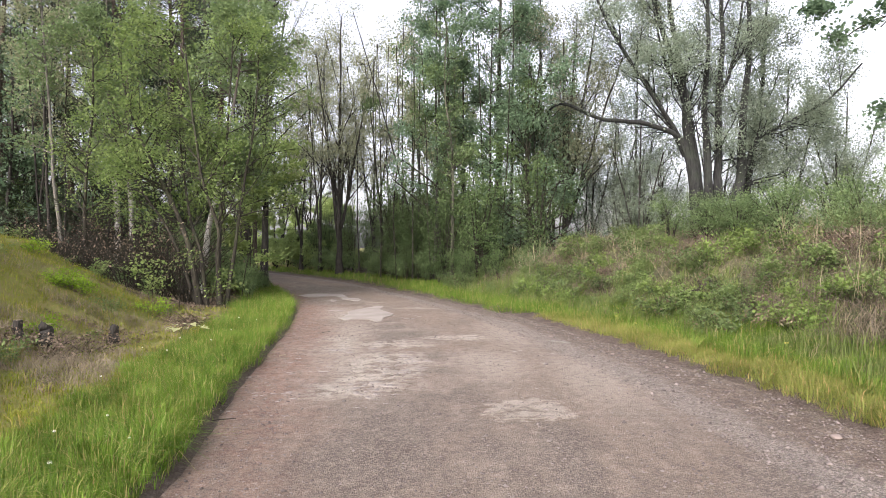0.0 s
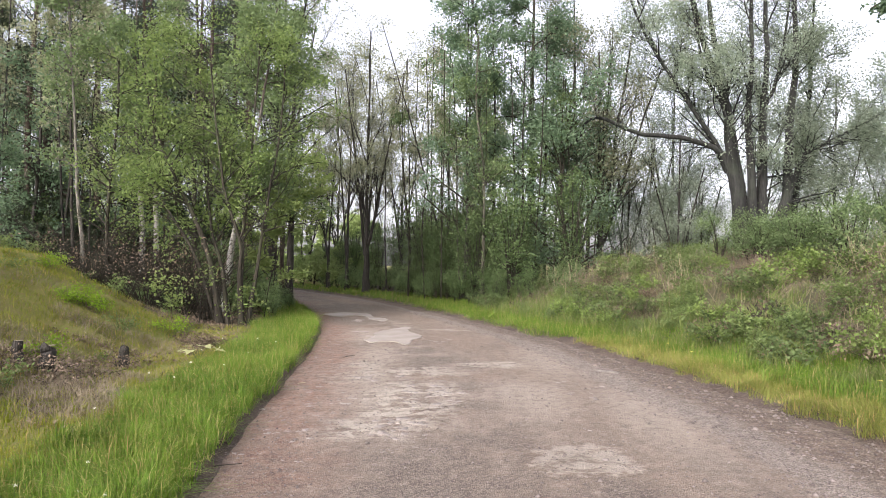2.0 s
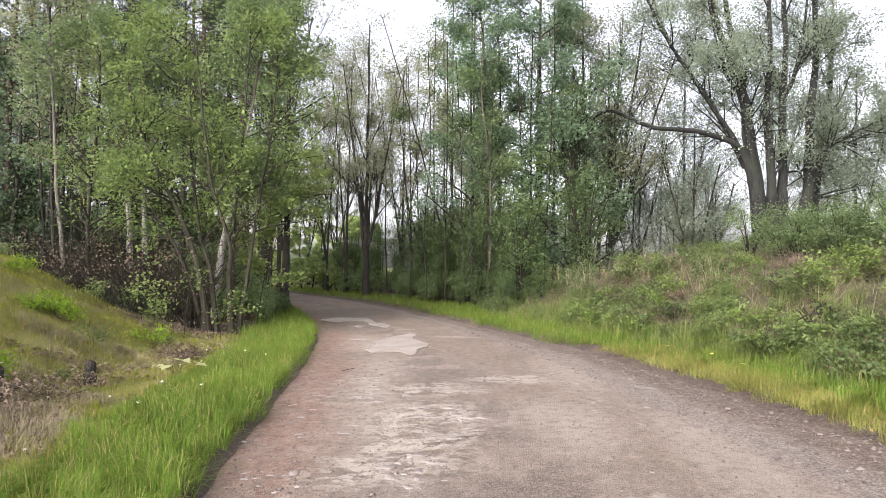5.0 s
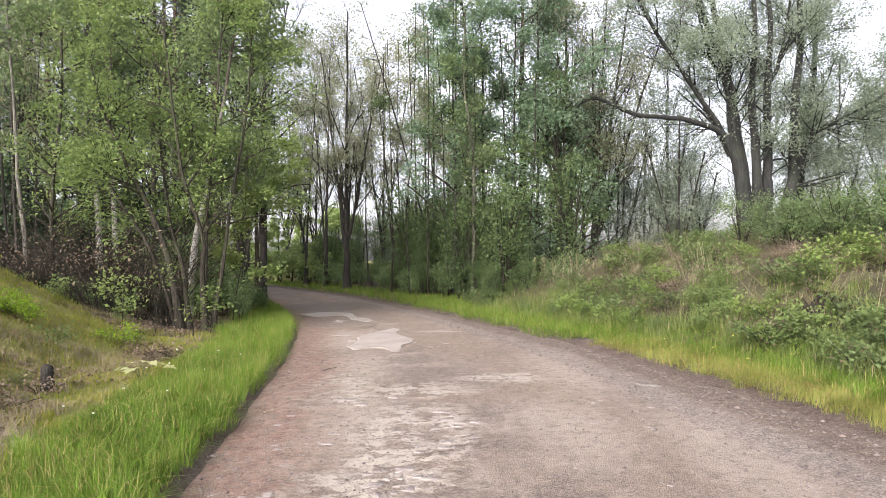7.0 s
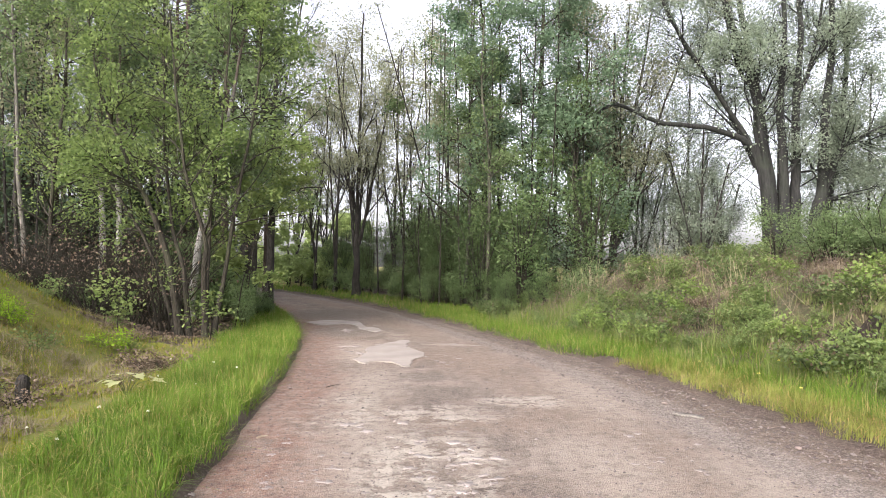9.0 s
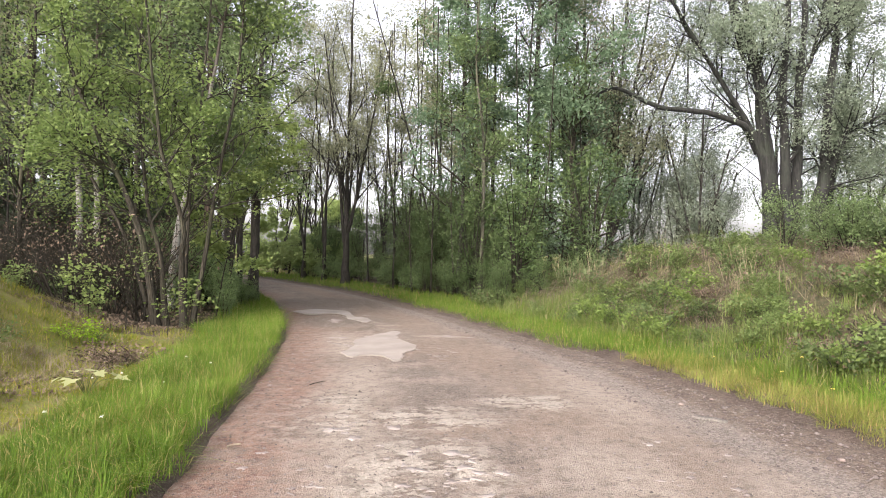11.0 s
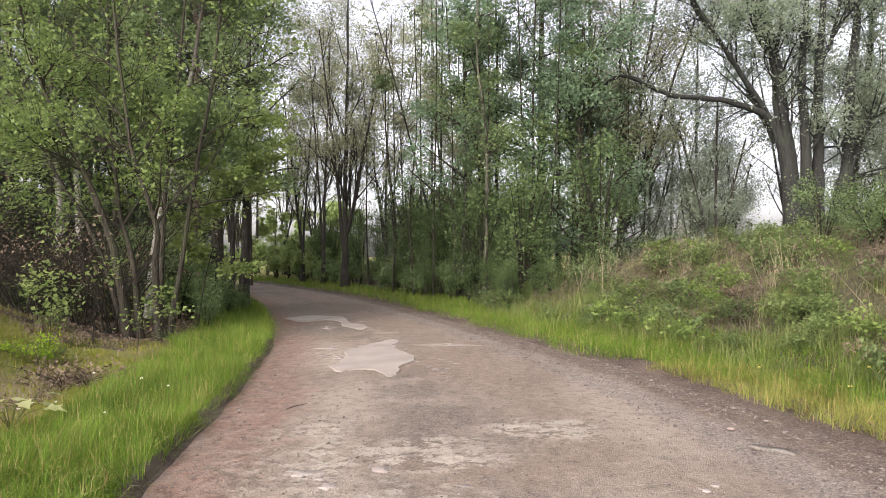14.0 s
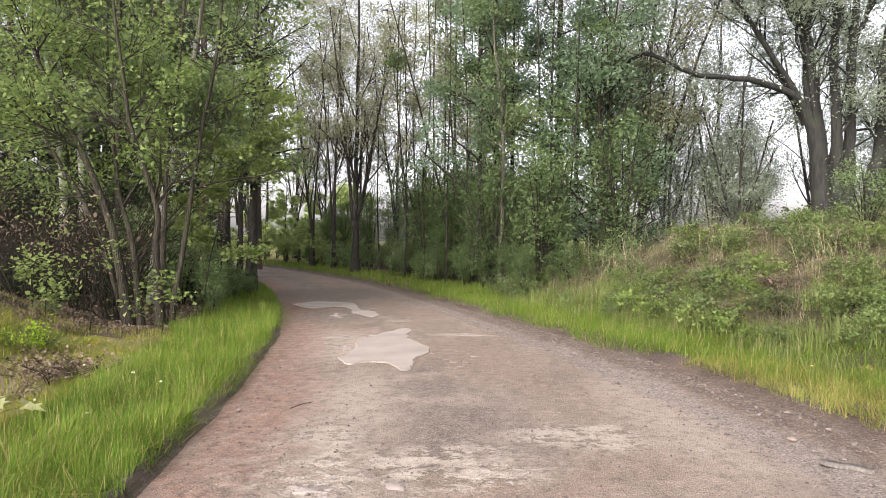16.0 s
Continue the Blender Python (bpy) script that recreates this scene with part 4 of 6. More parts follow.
for k in range(8):
    x, y = prng.uniform(-8, 3), prng.uniform(34, 46)
    if beside(EDGE_R, [x], [y])[0] > 2.0:
        copy_thing(POLE, pose(x, y, ground_z(x, y) - 0.08, prng.normal(0, 2), prng.normal(0, 3), prng.uniform(0, 360)) @ Matrix.Scale(prng.uniform(0.8, 1.15), 4))


# The leaning alder clump on the left.
def alder_clump():
    t = Tree(51)
    z0 = ground_z(-6.6, 17.2) - 0.1
    s = spec(2, (15, 9), (0.28, 0.15), (52, 45), (1.9, 0.9), 0.13, (0.03, 0.01), 5)
    for pts, r0, n in (
        ([(-6.95, 17.2, z0), (-7.25, 17.2, 1.8), (-7.75, 17.2, 3.1), (-8.15, 17.2, 3.9), (-8.7, 17.1, 5.3), (-9.0, 17.0, 7.0)], 0.10, 17),
        ([(-6.8, 17.3, z0), (-7.0, 17.4, 1.55), (-7.35, 17.6, 2.5), (-7.7, 17.9, 4.4), (-7.8, 18.0, 6.6)], 0.075, 15),
        ([(-6.4, 17.2, z0), (-6.42, 17.1, 1.4), (-6.35, 17.0, 2.2), (-6.7, 16.9, 3.4), (-6.9, 16.8, 5.0), (-7.1, 16.8, 7.0)], 0.085, 16),
        ([(-6.3, 17.3, z0), (-6.1, 17.4, 1.4), (-5.9, 17.6, 3.2), (-5.6, 17.8, 5.2), (-5.5, 18.0, 7.2)], 0.07, 15),
        ([(-6.55, 17.5, z0), (-6.6, 17.8, 2.4), (-6.5, 18.2, 5.0), (-6.4, 18.5, 7.8)], 0.07, 14),
        ([(-7.1, 17.4, z0), (-7.9, 17.7, 2.0), (-8.9, 18.0, 3.4), (-9.8, 18.2, 5.0)], 0.06, 14),
    ):
        t.begin("stem")
        p, r = t.stem([(x + 0.28, y, z) for x, y, z in pts], r0 * 0.85, 0.018, 8, 1.4)
        t.side(p, r, 5, 0, s, 0.4, n)
    finish("alder_clump", t, (-6.3, 17.3, z0), BARK, LEAF_FRESH, 15000, 0.1, "leaning many-stemmed alder clump in fresh light green leaf", spread=0.17, flat=0.6, clump=11, uneven=1.4)


alder_clump()


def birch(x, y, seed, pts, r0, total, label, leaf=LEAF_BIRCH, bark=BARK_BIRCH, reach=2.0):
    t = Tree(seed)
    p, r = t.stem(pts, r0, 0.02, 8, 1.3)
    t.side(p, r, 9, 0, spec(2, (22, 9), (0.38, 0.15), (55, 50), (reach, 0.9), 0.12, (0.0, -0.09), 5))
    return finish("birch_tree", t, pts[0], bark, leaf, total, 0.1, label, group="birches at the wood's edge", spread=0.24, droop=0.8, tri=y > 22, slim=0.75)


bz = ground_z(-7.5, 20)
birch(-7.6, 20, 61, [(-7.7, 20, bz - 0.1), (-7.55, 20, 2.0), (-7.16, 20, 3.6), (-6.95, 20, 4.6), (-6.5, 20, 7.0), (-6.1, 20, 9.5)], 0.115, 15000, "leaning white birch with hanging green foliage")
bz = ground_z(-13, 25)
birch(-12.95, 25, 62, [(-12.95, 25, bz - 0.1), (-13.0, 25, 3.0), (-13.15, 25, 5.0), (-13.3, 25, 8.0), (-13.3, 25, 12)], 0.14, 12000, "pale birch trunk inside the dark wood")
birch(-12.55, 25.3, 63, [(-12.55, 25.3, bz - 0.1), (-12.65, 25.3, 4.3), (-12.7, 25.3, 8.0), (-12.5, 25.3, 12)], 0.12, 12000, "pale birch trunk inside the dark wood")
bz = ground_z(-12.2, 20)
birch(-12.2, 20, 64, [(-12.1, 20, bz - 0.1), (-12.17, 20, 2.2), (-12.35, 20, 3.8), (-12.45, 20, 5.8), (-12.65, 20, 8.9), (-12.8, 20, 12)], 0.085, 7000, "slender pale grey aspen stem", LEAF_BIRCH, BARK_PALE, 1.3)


def pine(x, y, seed, height, r0, label="dark pine trunk with dead lower branches", total=4200, size=0.2):
    t = Tree(seed)
    rng = t.rng
    z0 = ground_z(x, y) - 0.1
    p, r = t.stem([(x, y, z0), (x + rng.normal(0, 0.1), y, z0 + height * 0.5), (x + rng.normal(0, 0.25), y, z0 + height)], r0, 0.05, 9, 1.3, 10)
    dead = spec(2, (26, 4), (0.1, 0.3), (82, 50), (1.8, 0.6), 0.14, (-0.03, -0.03), 1)
    t.side(p, r, height, 0, dead)
    t.seeds = []
    t.side(p, r, height, 0, spec(2, (22, 7), (0.5, 0.3), (75, 45), (1.9, 0.6), 0.1, (0.02, 0.05), 4))
    return finish("pine_tree", t, (x, y, z0), BARK_PINE, NEEDLES, total, size, label, group="pines in the wood", slim=0.22, spread=0.2, tri=True)


for k, (x, y, h, r) in enumerate(((-15.0, 29, 16, 0.2), (-12.7, 30.5, 16, 0.2), (-16.6, 30, 16, 0.17), (-19.3, 28.5, 15, 0.24), (-14.3, 33, 16, 0.18), (-20.5, 32, 16, 0.2), (-17.2, 24.5, 14, 0.17), (-9.8, 27.5, 16, 0.18))):
    PINE = pine(x, y, 70 + k, h, r)
# Dense-crowned pines added so that less light reaches the wood below.
THICK = pine(-16.0, 27.0, 88, 15, 0.19, "dense pine added to darken the wood", 6500, 0.28)
for x, y, k in ((-22.0, 28.5, 1.1), (-14.0, 36.5, 1.1), (-17.5, 36.0, 1.15), (-25.0, 24.0, 1.0), (-15.6, 41.0, 1.2), (-21.0, 40.0, 1.1), (-28.0, 33.0, 1.2)):
    copy_thing(THICK, pose(x, y, ground_z(x, y) - 0.1, 0, 0, 61 * x) @ Matrix.Scale(k, 4))
for k in range(14):
    x, y = prng.uniform(-34, -13), prng.uniform(30, 48)
    copy_thing(PINE, pose(x, y, ground_z(x, y) - 0.1, 0, 0, prng.uniform(0, 360)) @ Matrix.Scale(prng.uniform(0.85, 1.1), 4))

# dark double trunk beside the bend
leafy_tree(-7.75, 24.2, 81, 13, 2.4, LEAF_BIRCH, 13000, "thick dark double trunk beside the bend", 0.2, (0.4, 0), BARK_DARK, 0.12, 0.22)
leafy_tree(-7.15, 24.6, 82, 12.5, 2.2, LEAF_BIRCH, 8000, "dark trunk leaning towards the road", 0.15, (0.8, 0), BARK_DARK, 0.12, 0.25)
leafy_tree(-9.6, 22.0, 83, 11, 2.2, LEAF_FRESH, 5000, "young tree in fresh leaf at the wood's edge", 0.11, (0.2, 0), BARK, 0.11, 0.25)
leafy_tree(-10.8, 19.2, 84, 7.5, 1.7, LEAF_FRESH, 3500, "young bushy tree behind the grassy mound", 0.07, (0.2, 0), BARK, 0.09, 0.15)

DARK = leafy_tree(-16.2, 23.5, 85, 9.5, 2.0, LEAF_DEEP, 4500, "shady dark green tree inside the wood", 0.1, (0.2, 0), BARK_DARK, 0.14, 0.12)
for x, y, s in ((-14.2, 27, 1.1), (-19.5, 22, 0.9), (-22.5, 26, 1.2), (-18, 27, 1.1), (-25, 21, 1.0), (-15.5, 20.2, 0.7)):
    copy_thing(DARK, pose(x, y, ground_z(x, y) - 0.1, 0, 0, 50 * x) @ Matrix.Scale(s, 4))

SPRUCE = leafy_tree(-15.2, 26.4, 89, 7.0, 2.0, NEEDLES, 7500, "dark young spruce closing the wood behind the trunks", 0.1, (0.1, 0), BARK_DARK, 0.26, 0.04, category="tree", kids=(34, 7, 5), spread=0.2, name="spruce_tree", slim=0.3)
for x, y, k in ((-11.4, 27.6, 0.65), (-13.2, 28.6, 0.75), (-16.8, 24.2, 0.65), (-18.6, 26.8, 0.8), (-20.8, 24.4, 0.7), (-22.8, 27.8, 0.85), (-11.2, 30.6, 0.75), (-15.8, 30.6, 0.85), (-19.2, 31.2, 0.9), (-24.5, 31.0, 0.9), (-27.0, 26.5, 0.8), (-14.4, 23.6, 0.5), (-16.0, 22.2, 0.5), (-18.6, 21.8, 0.55)):
    copy_thing(SPRUCE, pose(x, y, ground_z(x, y) - 0.08, 0, 0, 83 * x) @ Matrix.Scale(k, 4))
for k in range(30):
    x, y = prng.uniform(-30, -12.5), prng.uniform(20.5, 34)
    copy_thing(POLE, pose(x, y, ground_z(x, y) - 0.08, prng.normal(0, 3), prng.normal(0, 3), prng.uniform(0, 360)) @ Matrix.Scale(prng.uniform(0.7, 1.2), 4))

# low saplings with broad young leaves
def maple(x, y, seed, height, label, total=900, lean=(0.5, -0.3)):
    t = Tree(seed)
    z0 = ground_z(x, y) - 0.05
    p, r = t.stem([(x, y, z0), (x + lean[0] * 0.3, y + lean[1] * 0.3, z0 + height * 0.5), (x + lean[0], y + lean[1], z0 + height)], 0.006 + 0.004 * height, 0.004, 5)
    t.side(p, r, height, 0, spec(1, (12,), (0.35,), (65,), (height * 0.35,), 0.12, (0.0, 0.0), 4))
    return finish("maple_sapling", t, (x, y, z0), BARK, LEAF_MAPLE, total, 0.09, label, "sapling", "young maples by the lane", slim=0.8, spread=0.13, flat=0.75)


maple(-6.9, 16.4, 91, 1.6, "young maple with pale yellow-green leaves", 80, (0.35, -0.2))
maple(-6.1, 18.8, 92, 3.2, "young maple leaning over the lane with pale leaves", 2600, (1.1, -0.3))
maple(-6.5, 20.5, 93, 4.6, "young maple leaning over the lane with pale leaves", 2200, (1.3, -0.3))
maple(-6.9, 21.5, 193, 5.6, "young maple leaning over the lane with pale leaves", 2600, (1.5, -0.3))
maple(-5.9, 16.0, 94, 0.8, "low pale maple seedling in the ditch", 60, (0.1, -0.1))
for k, (x, y) in enumerate(((-7.5, 16.2), (-8.0, 16.6), (-5.7, 16.4))):
    maple(x, y, 96 + k, 0.9, "leafy seedling beneath the alder stems", 120, (0.15, -0.15))
maple(-8.3, 17.0, 95, 1.0, "low pale maple seedling in the ditch", 70, (0.1, -0.1))


# ---- undergrowth ----
def shrub(seed, height, width, leaf, total, size, label, name="shrub", bark=TWIG, stems=7, twigs=7, group="shrubs in the undergrowth", slim=0.6, tri=False):
    t = Tree(seed)
    for k in range(stems):
        a = t.rng.uniform(0, 2 * np.pi)
        w = width * t.rng.uniform(0.3, 1.0)
        h = height * t.rng.uniform(0.6, 1.0)
        pts = [(0.05 * math.cos(a), 0.05 * math.sin(a), -0.05), (w * 0.4 * math.cos(a), w * 0.4 * math.sin(a), h * 0.55), (w * math.cos(a), w * math.sin(a), h)]
        p, r = t.stem(pts, 0.003 + 0.008 * height, 0.002 + 0.001 * height, 4)
        t.side(p, r, h, 0, spec(1, (twigs,), (0.2,), (55,), (0.4 * height ** 0.6,), 0.15, (0.02, 0.0), 4))
    return finish(name, t, (0, 0, 0), bark, leaf, total, size, label, "shrub", group, woody="woody_stem", spread=0.08 + 0.03 * height, slim=slim, tri=tri, uneven=0.7, flat=0.65, clump=9)


def strew(ob, places, rng, lo=0.7, hi=1.3, sink=0.03):
    """Copies of a thing at the given places on the ground; the first place takes the thing itself."""
    for k, (x, y) in enumerate(places[::-1]):
        m = pose(x, y, ground_z(x, y) - sink, rng.normal(0, 4), rng.normal(0, 4), rng.uniform(0, 360)) @ Matrix.Scale(rng.uniform(lo, hi), 4)
        if k == len(places) - 1:
            ob.matrix_basis = m
        else:
            copy_thing(ob, m)


def spots(rng, count, x0, x1, y0, y1, test):
    out = []
    while len(out) < count:
        x, y = rng.uniform(x0, x1, 400), rng.uniform(y0, y1, 400)
        z, dl, dr = land(x, y)
        keep = test(x, y, dl, dr) & (hollow_share(x, y) < 0.12) & (hollow_share(x + 0.4, y + 0.45) < 0.3)
        out += list(zip(x[keep], y[keep]))
    return out[:count]


urng = np.random.default_rng(8)
# the green understorey under the trees straight ahead
near = shrub(106, 5.0, 1.2, LEAF_HAZEL, 3000, 0.105, "leafy hazel shrub with many thin stems", "hazel_shrub", stems=9, tri=True, slim=0.85)
strew(near, spots(urng, 24, -6.5, 3.6, 23.2, 32, lambda x, y, dl, dr: (dr > 1.7) & (dr < 4.6)), urng, 0.5, 0.95)
for x, y, k in ((3.2, 26.0, 0.7), (4.0, 27.2, 0.8), (4.9, 28.0, 0.75), (5.6, 29.4, 0.8), (2.4, 25.2, 0.55), (6.6, 29.0, 0.55)):
    copy_thing(near, pose(x, y, ground_z(x, y) - 0.03, 0, 0, 77 * x) @ Matrix.Scale(k, 4))
for x, y in spots(urng, 36, -8.5, 3.4, 22.2, 34, lambda x, y, dl, dr: (dr > 1.5) & (dr < 2.7)):
    copy_thing(near, pose(x, y, ground_z(x, y) - 0.03, 0, 0, urng.uniform(0, 360)) @ Matrix.Scale(urng.uniform(0.32, 0.6), 4))
tall = shrub(101, 6.4, 1.2, LEAF_HAZEL, 2400, 0.13, "tall thin-stemmed hazel shrub in soft green leaf", "hazel_shrub", stems=8, tri=True, slim=0.8)
strew(tall, spots(urng, 24, -7, 4.5, 28.5, 40, lambda x, y, dl, dr: (dr > 1.8) & (dr < 7.0))
      + spots(urng, 7, -26, -9.0, 23, 36, lambda x, y, dl, dr: dl > 3.5) + spots(urng, 12, -34, -14, 33, 44, lambda x, y, dl, dr: dl > 4)
      + spots(urng, 6, -8, 2, 38, 46, lambda x, y, dl, dr: (dr > 2.5) & (dr < 12)) + spots(urng, 9, -14, -5, 39, 50, lambda x, y, dl, dr: (dr > 1.8) & (dr < 8)), urng, 0.5, 0.95)
for x, y, k in ((-9.5, 45.5, 1.0), (-6.8, 42.5, 0.95), (-4.2, 40.5, 1.0), (-12.0, 49.5, 1.0), (-5.6, 45.5, 1.1)):
    copy_thing(tall, pose(x, y, ground_z(x, y) - 0.03, 0, 0, 53 * x) @ Matrix.Scale(k, 4))
low = shrub(102, 1.6, 0.9, LEAF_SHADE, 2000, 0.085, "low leafy shrub at the foot of the trees", tri=True, slim=0.8)
strew(low, spots(urng, 26, -8, 4, 22.5, 40, lambda x, y, dl, dr: (dr > 1.5) & (dr < 6)) + spots(urng, 26, -12, -1, 29, 46, lambda x, y, dl, dr: (dr > 1.3) & (dr < 3.2) & ((y < 32) | (y > 38))), urng, 0.5, 1.0)
# under the left-hand trees
side = shrub(103, 2.2, 0.9, LEAF_SHADE, 2300, 0.085, "leafy shrub beneath the roadside trees", tri=True, slim=0.8)
strew(side, spots(urng, 18, -12, -4, 18.5, 27, lambda x, y, dl, dr: (dl > 1.7) & (dl < 4.5) & ((y > 21) | (dl < 2.4))), urng, 0.6, 1.2)
strew_more = ((9.6, 27.2, 1.0), (10.6, 27.3, 1.5), (11.4, 27.2, 1.35), (12.4, 27.3, 1.6), (13.6, 27.0, 1.2), (14.8, 27.4, 1.1), (8.6, 28.4, 0.9))
for x, y, k in ((-5.9, 18.8, 0.55), (-6.2, 19.6, 0.8), (-6.5, 20.6, 0.9), (-6.9, 21.5, 1.0), (-7.3, 22.5, 1.0), (-7.2, 19.4, 0.7), (-7.9, 23.4, 1.0), (-6.55, 22.8, 0.5), (-6.95, 23.6, 0.6), (-6.6, 21.9, 0.55), (-7.6, 22.0, 1.0), (-8.1, 23.2, 0.9)):
    copy_thing(side, pose(x, y, ground_z(x, y) - 0.03, 0, 0, 77 * x) @ Matrix.Scale(k, 4))
for x, y, k in ((-8.6, 18.4, 0.55), (-9.6, 18.9, 0.65), (-10.6, 19.6, 0.7), (-8.9, 20.2, 0.75), (-11.4, 20.6, 0.7), (-7.9, 18.9, 0.5), (-12.4, 19.4, 0.6)):
    copy_thing(side, pose(x, y, ground_z(x, y) - 0.03, 0, 0, 91 * x) @ Matrix.Scale(k, 4))
for x, y, k in strew_more:
    copy_thing(side, pose(x, y, ground_z(x, y) - 0.03, 0, 0, 77 * x) @ Matrix.Scale(k, 4))
brush = shrub(104, 2.0, 1.9, LITTER, 60, 0.07, "tangle of dead brown brushwood", "brushwood", TWIG, 8, 7, group="dead brushwood in the wood")
strew(brush, spots(urng, 45, -22, -7.0, 17.4, 27, lambda x, y, dl, dr: (dl > 3.2)) + spots(urng, 60, -12.5, -6.6, 17.4, 22.5, lambda x, y, dl, dr: (dl > 2.6)), urng, 0.6, 1.35)

# far trees beyond the bend, their leaves coloured as if sunlit
farm = leafy_tree(-19, 62, 111, 11, 3.2, LEAF_FAR, 3600, "tree beyond the bend, sunlit green put into its leaves", 0.2, (0, 0), BARK, 0.42, 0.15, kids=(11, 4, 4))
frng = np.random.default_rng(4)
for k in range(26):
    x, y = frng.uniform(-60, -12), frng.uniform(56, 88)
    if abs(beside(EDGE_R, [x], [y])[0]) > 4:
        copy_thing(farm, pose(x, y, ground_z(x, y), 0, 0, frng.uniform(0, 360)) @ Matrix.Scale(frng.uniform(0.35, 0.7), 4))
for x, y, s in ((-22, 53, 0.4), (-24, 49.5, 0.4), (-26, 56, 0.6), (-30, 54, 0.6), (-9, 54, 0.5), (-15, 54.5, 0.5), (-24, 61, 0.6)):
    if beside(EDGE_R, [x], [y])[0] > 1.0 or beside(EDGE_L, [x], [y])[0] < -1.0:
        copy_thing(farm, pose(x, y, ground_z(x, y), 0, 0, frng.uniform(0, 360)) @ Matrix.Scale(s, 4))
glade = shrub(105, 3.2, 1.4, LEAF_FAR, 1500, 0.22, "bush beyond the bend, sunlit green put into its leaves", "glade_bush", BARK, 8, 5, group="bushes beyond the bend", tri=True, slim=0.8)
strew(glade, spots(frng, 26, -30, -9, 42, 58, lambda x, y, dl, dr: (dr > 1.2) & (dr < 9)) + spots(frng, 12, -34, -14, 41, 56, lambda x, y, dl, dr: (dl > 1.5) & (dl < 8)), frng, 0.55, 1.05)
# the wood on both sides behind the first rows
back = leafy_tree(-18.5, 46.5, 112, 14, 2.6, LEAF_BIRCH, 7500, "leafy tree deeper in the wood", 0.14, (0.3, 0), BARK, 0.24, 0.2, kids=(12, 4, 4))
for x, y in ((-16, 38), (-20, 42), (-24, 36), (-24, 46), (-29, 44), (-14.5, 34.5), (1, 46), (-24, 30), (-26, 26)):
    copy_thing(back, pose(x, y, ground_z(x, y) - 0.1, 0, 0, frng.uniform(0, 360)) @ Matrix.Scale(frng.uniform(0.8, 1.15), 4))
# trees behind the walker, which close the lane
for x, y in ((-9, -22), (9, -24), (-4, -34), (6, -36), (-18, -16), (18, -18), (-24, -2), (24, 0)):
    copy_thing(back, pose(x, y, ground_z(x, y) - 0.1, 0, 0, frng.uniform(0, 360)) @ Matrix.Scale(frng.uniform(0.8, 1.0), 4))


# the tree on the right-hand bank whose boughs hang into view
def overhang():
    t = Tree(121)
    z0 = ground_z(12.2, 13.5) - 0.1
    p, r = t.stem([(12.2, 13.5, z0), (12.1, 13.4, 4), (12.0, 13.3, 8), (12.0, 13.2, 11)], 0.2, 0.05, 8, 1.4)
    s = spec(2, (9, 6), (0.4, 0.2), (50, 50), (1.5, 0.6), 0.12, (-0.02, -0.05), 5)
    for pts in ([(12.05, 13.4, 6.0), (10.0, 12.9, 6.9), (8.2, 12.5, 6.8), (6.7, 12.2, 6.0)], [(12.05, 13.4, 5.6), (10.3, 12.4, 6.3), (8.8, 12.0, 6.2), (7.9, 11.7, 5.5)], [(12.1, 13.4, 5.0), (10.2, 13.0, 6.1), (8.6, 12.6, 6.0), (7.4, 12.2, 5.4)], [(12.05, 13.4, 4.2), (10.4, 12.6, 4.9), (9.0, 12.2, 4.5), (8.3, 12.0, 3.9)], [(12.0, 13.3, 6.6), (10.4, 13.4, 7.4), (8.8, 13.4, 7.3), (7.6, 13.2, 6.7)], [(12.0, 13.3, 7.5), (13.5, 13.0, 9)]):
        q, rr = t.stem(pts, 0.05, 0.01, 5)
        t.side(q, rr, 4, 1, s, 0.35, 16)
    t.side(p, r, 10, 0, s, 0.5, 10)
    finish("bank_tree", t, (12.2, 13.5, z0), BARK, LEAF_DEEP, 13000, 0.1, "bank-top tree whose leafy boughs hang over the slope", slim=0.75, spread=0.12)


overhang()


# ---- plants of the banks ----
def tuft(seed, blades, height, spread, material, label, name, lean=0.5, width=0.008, category="grass tuft", group="grass tufts on the banks"):
    rng = np.random.default_rng(seed)
    return tagged(new(name, blade_mesh(name, rng.normal(0, spread, (blades, 2)), np.zeros(blades), rng, height, width, material, lean)), label, category, group)


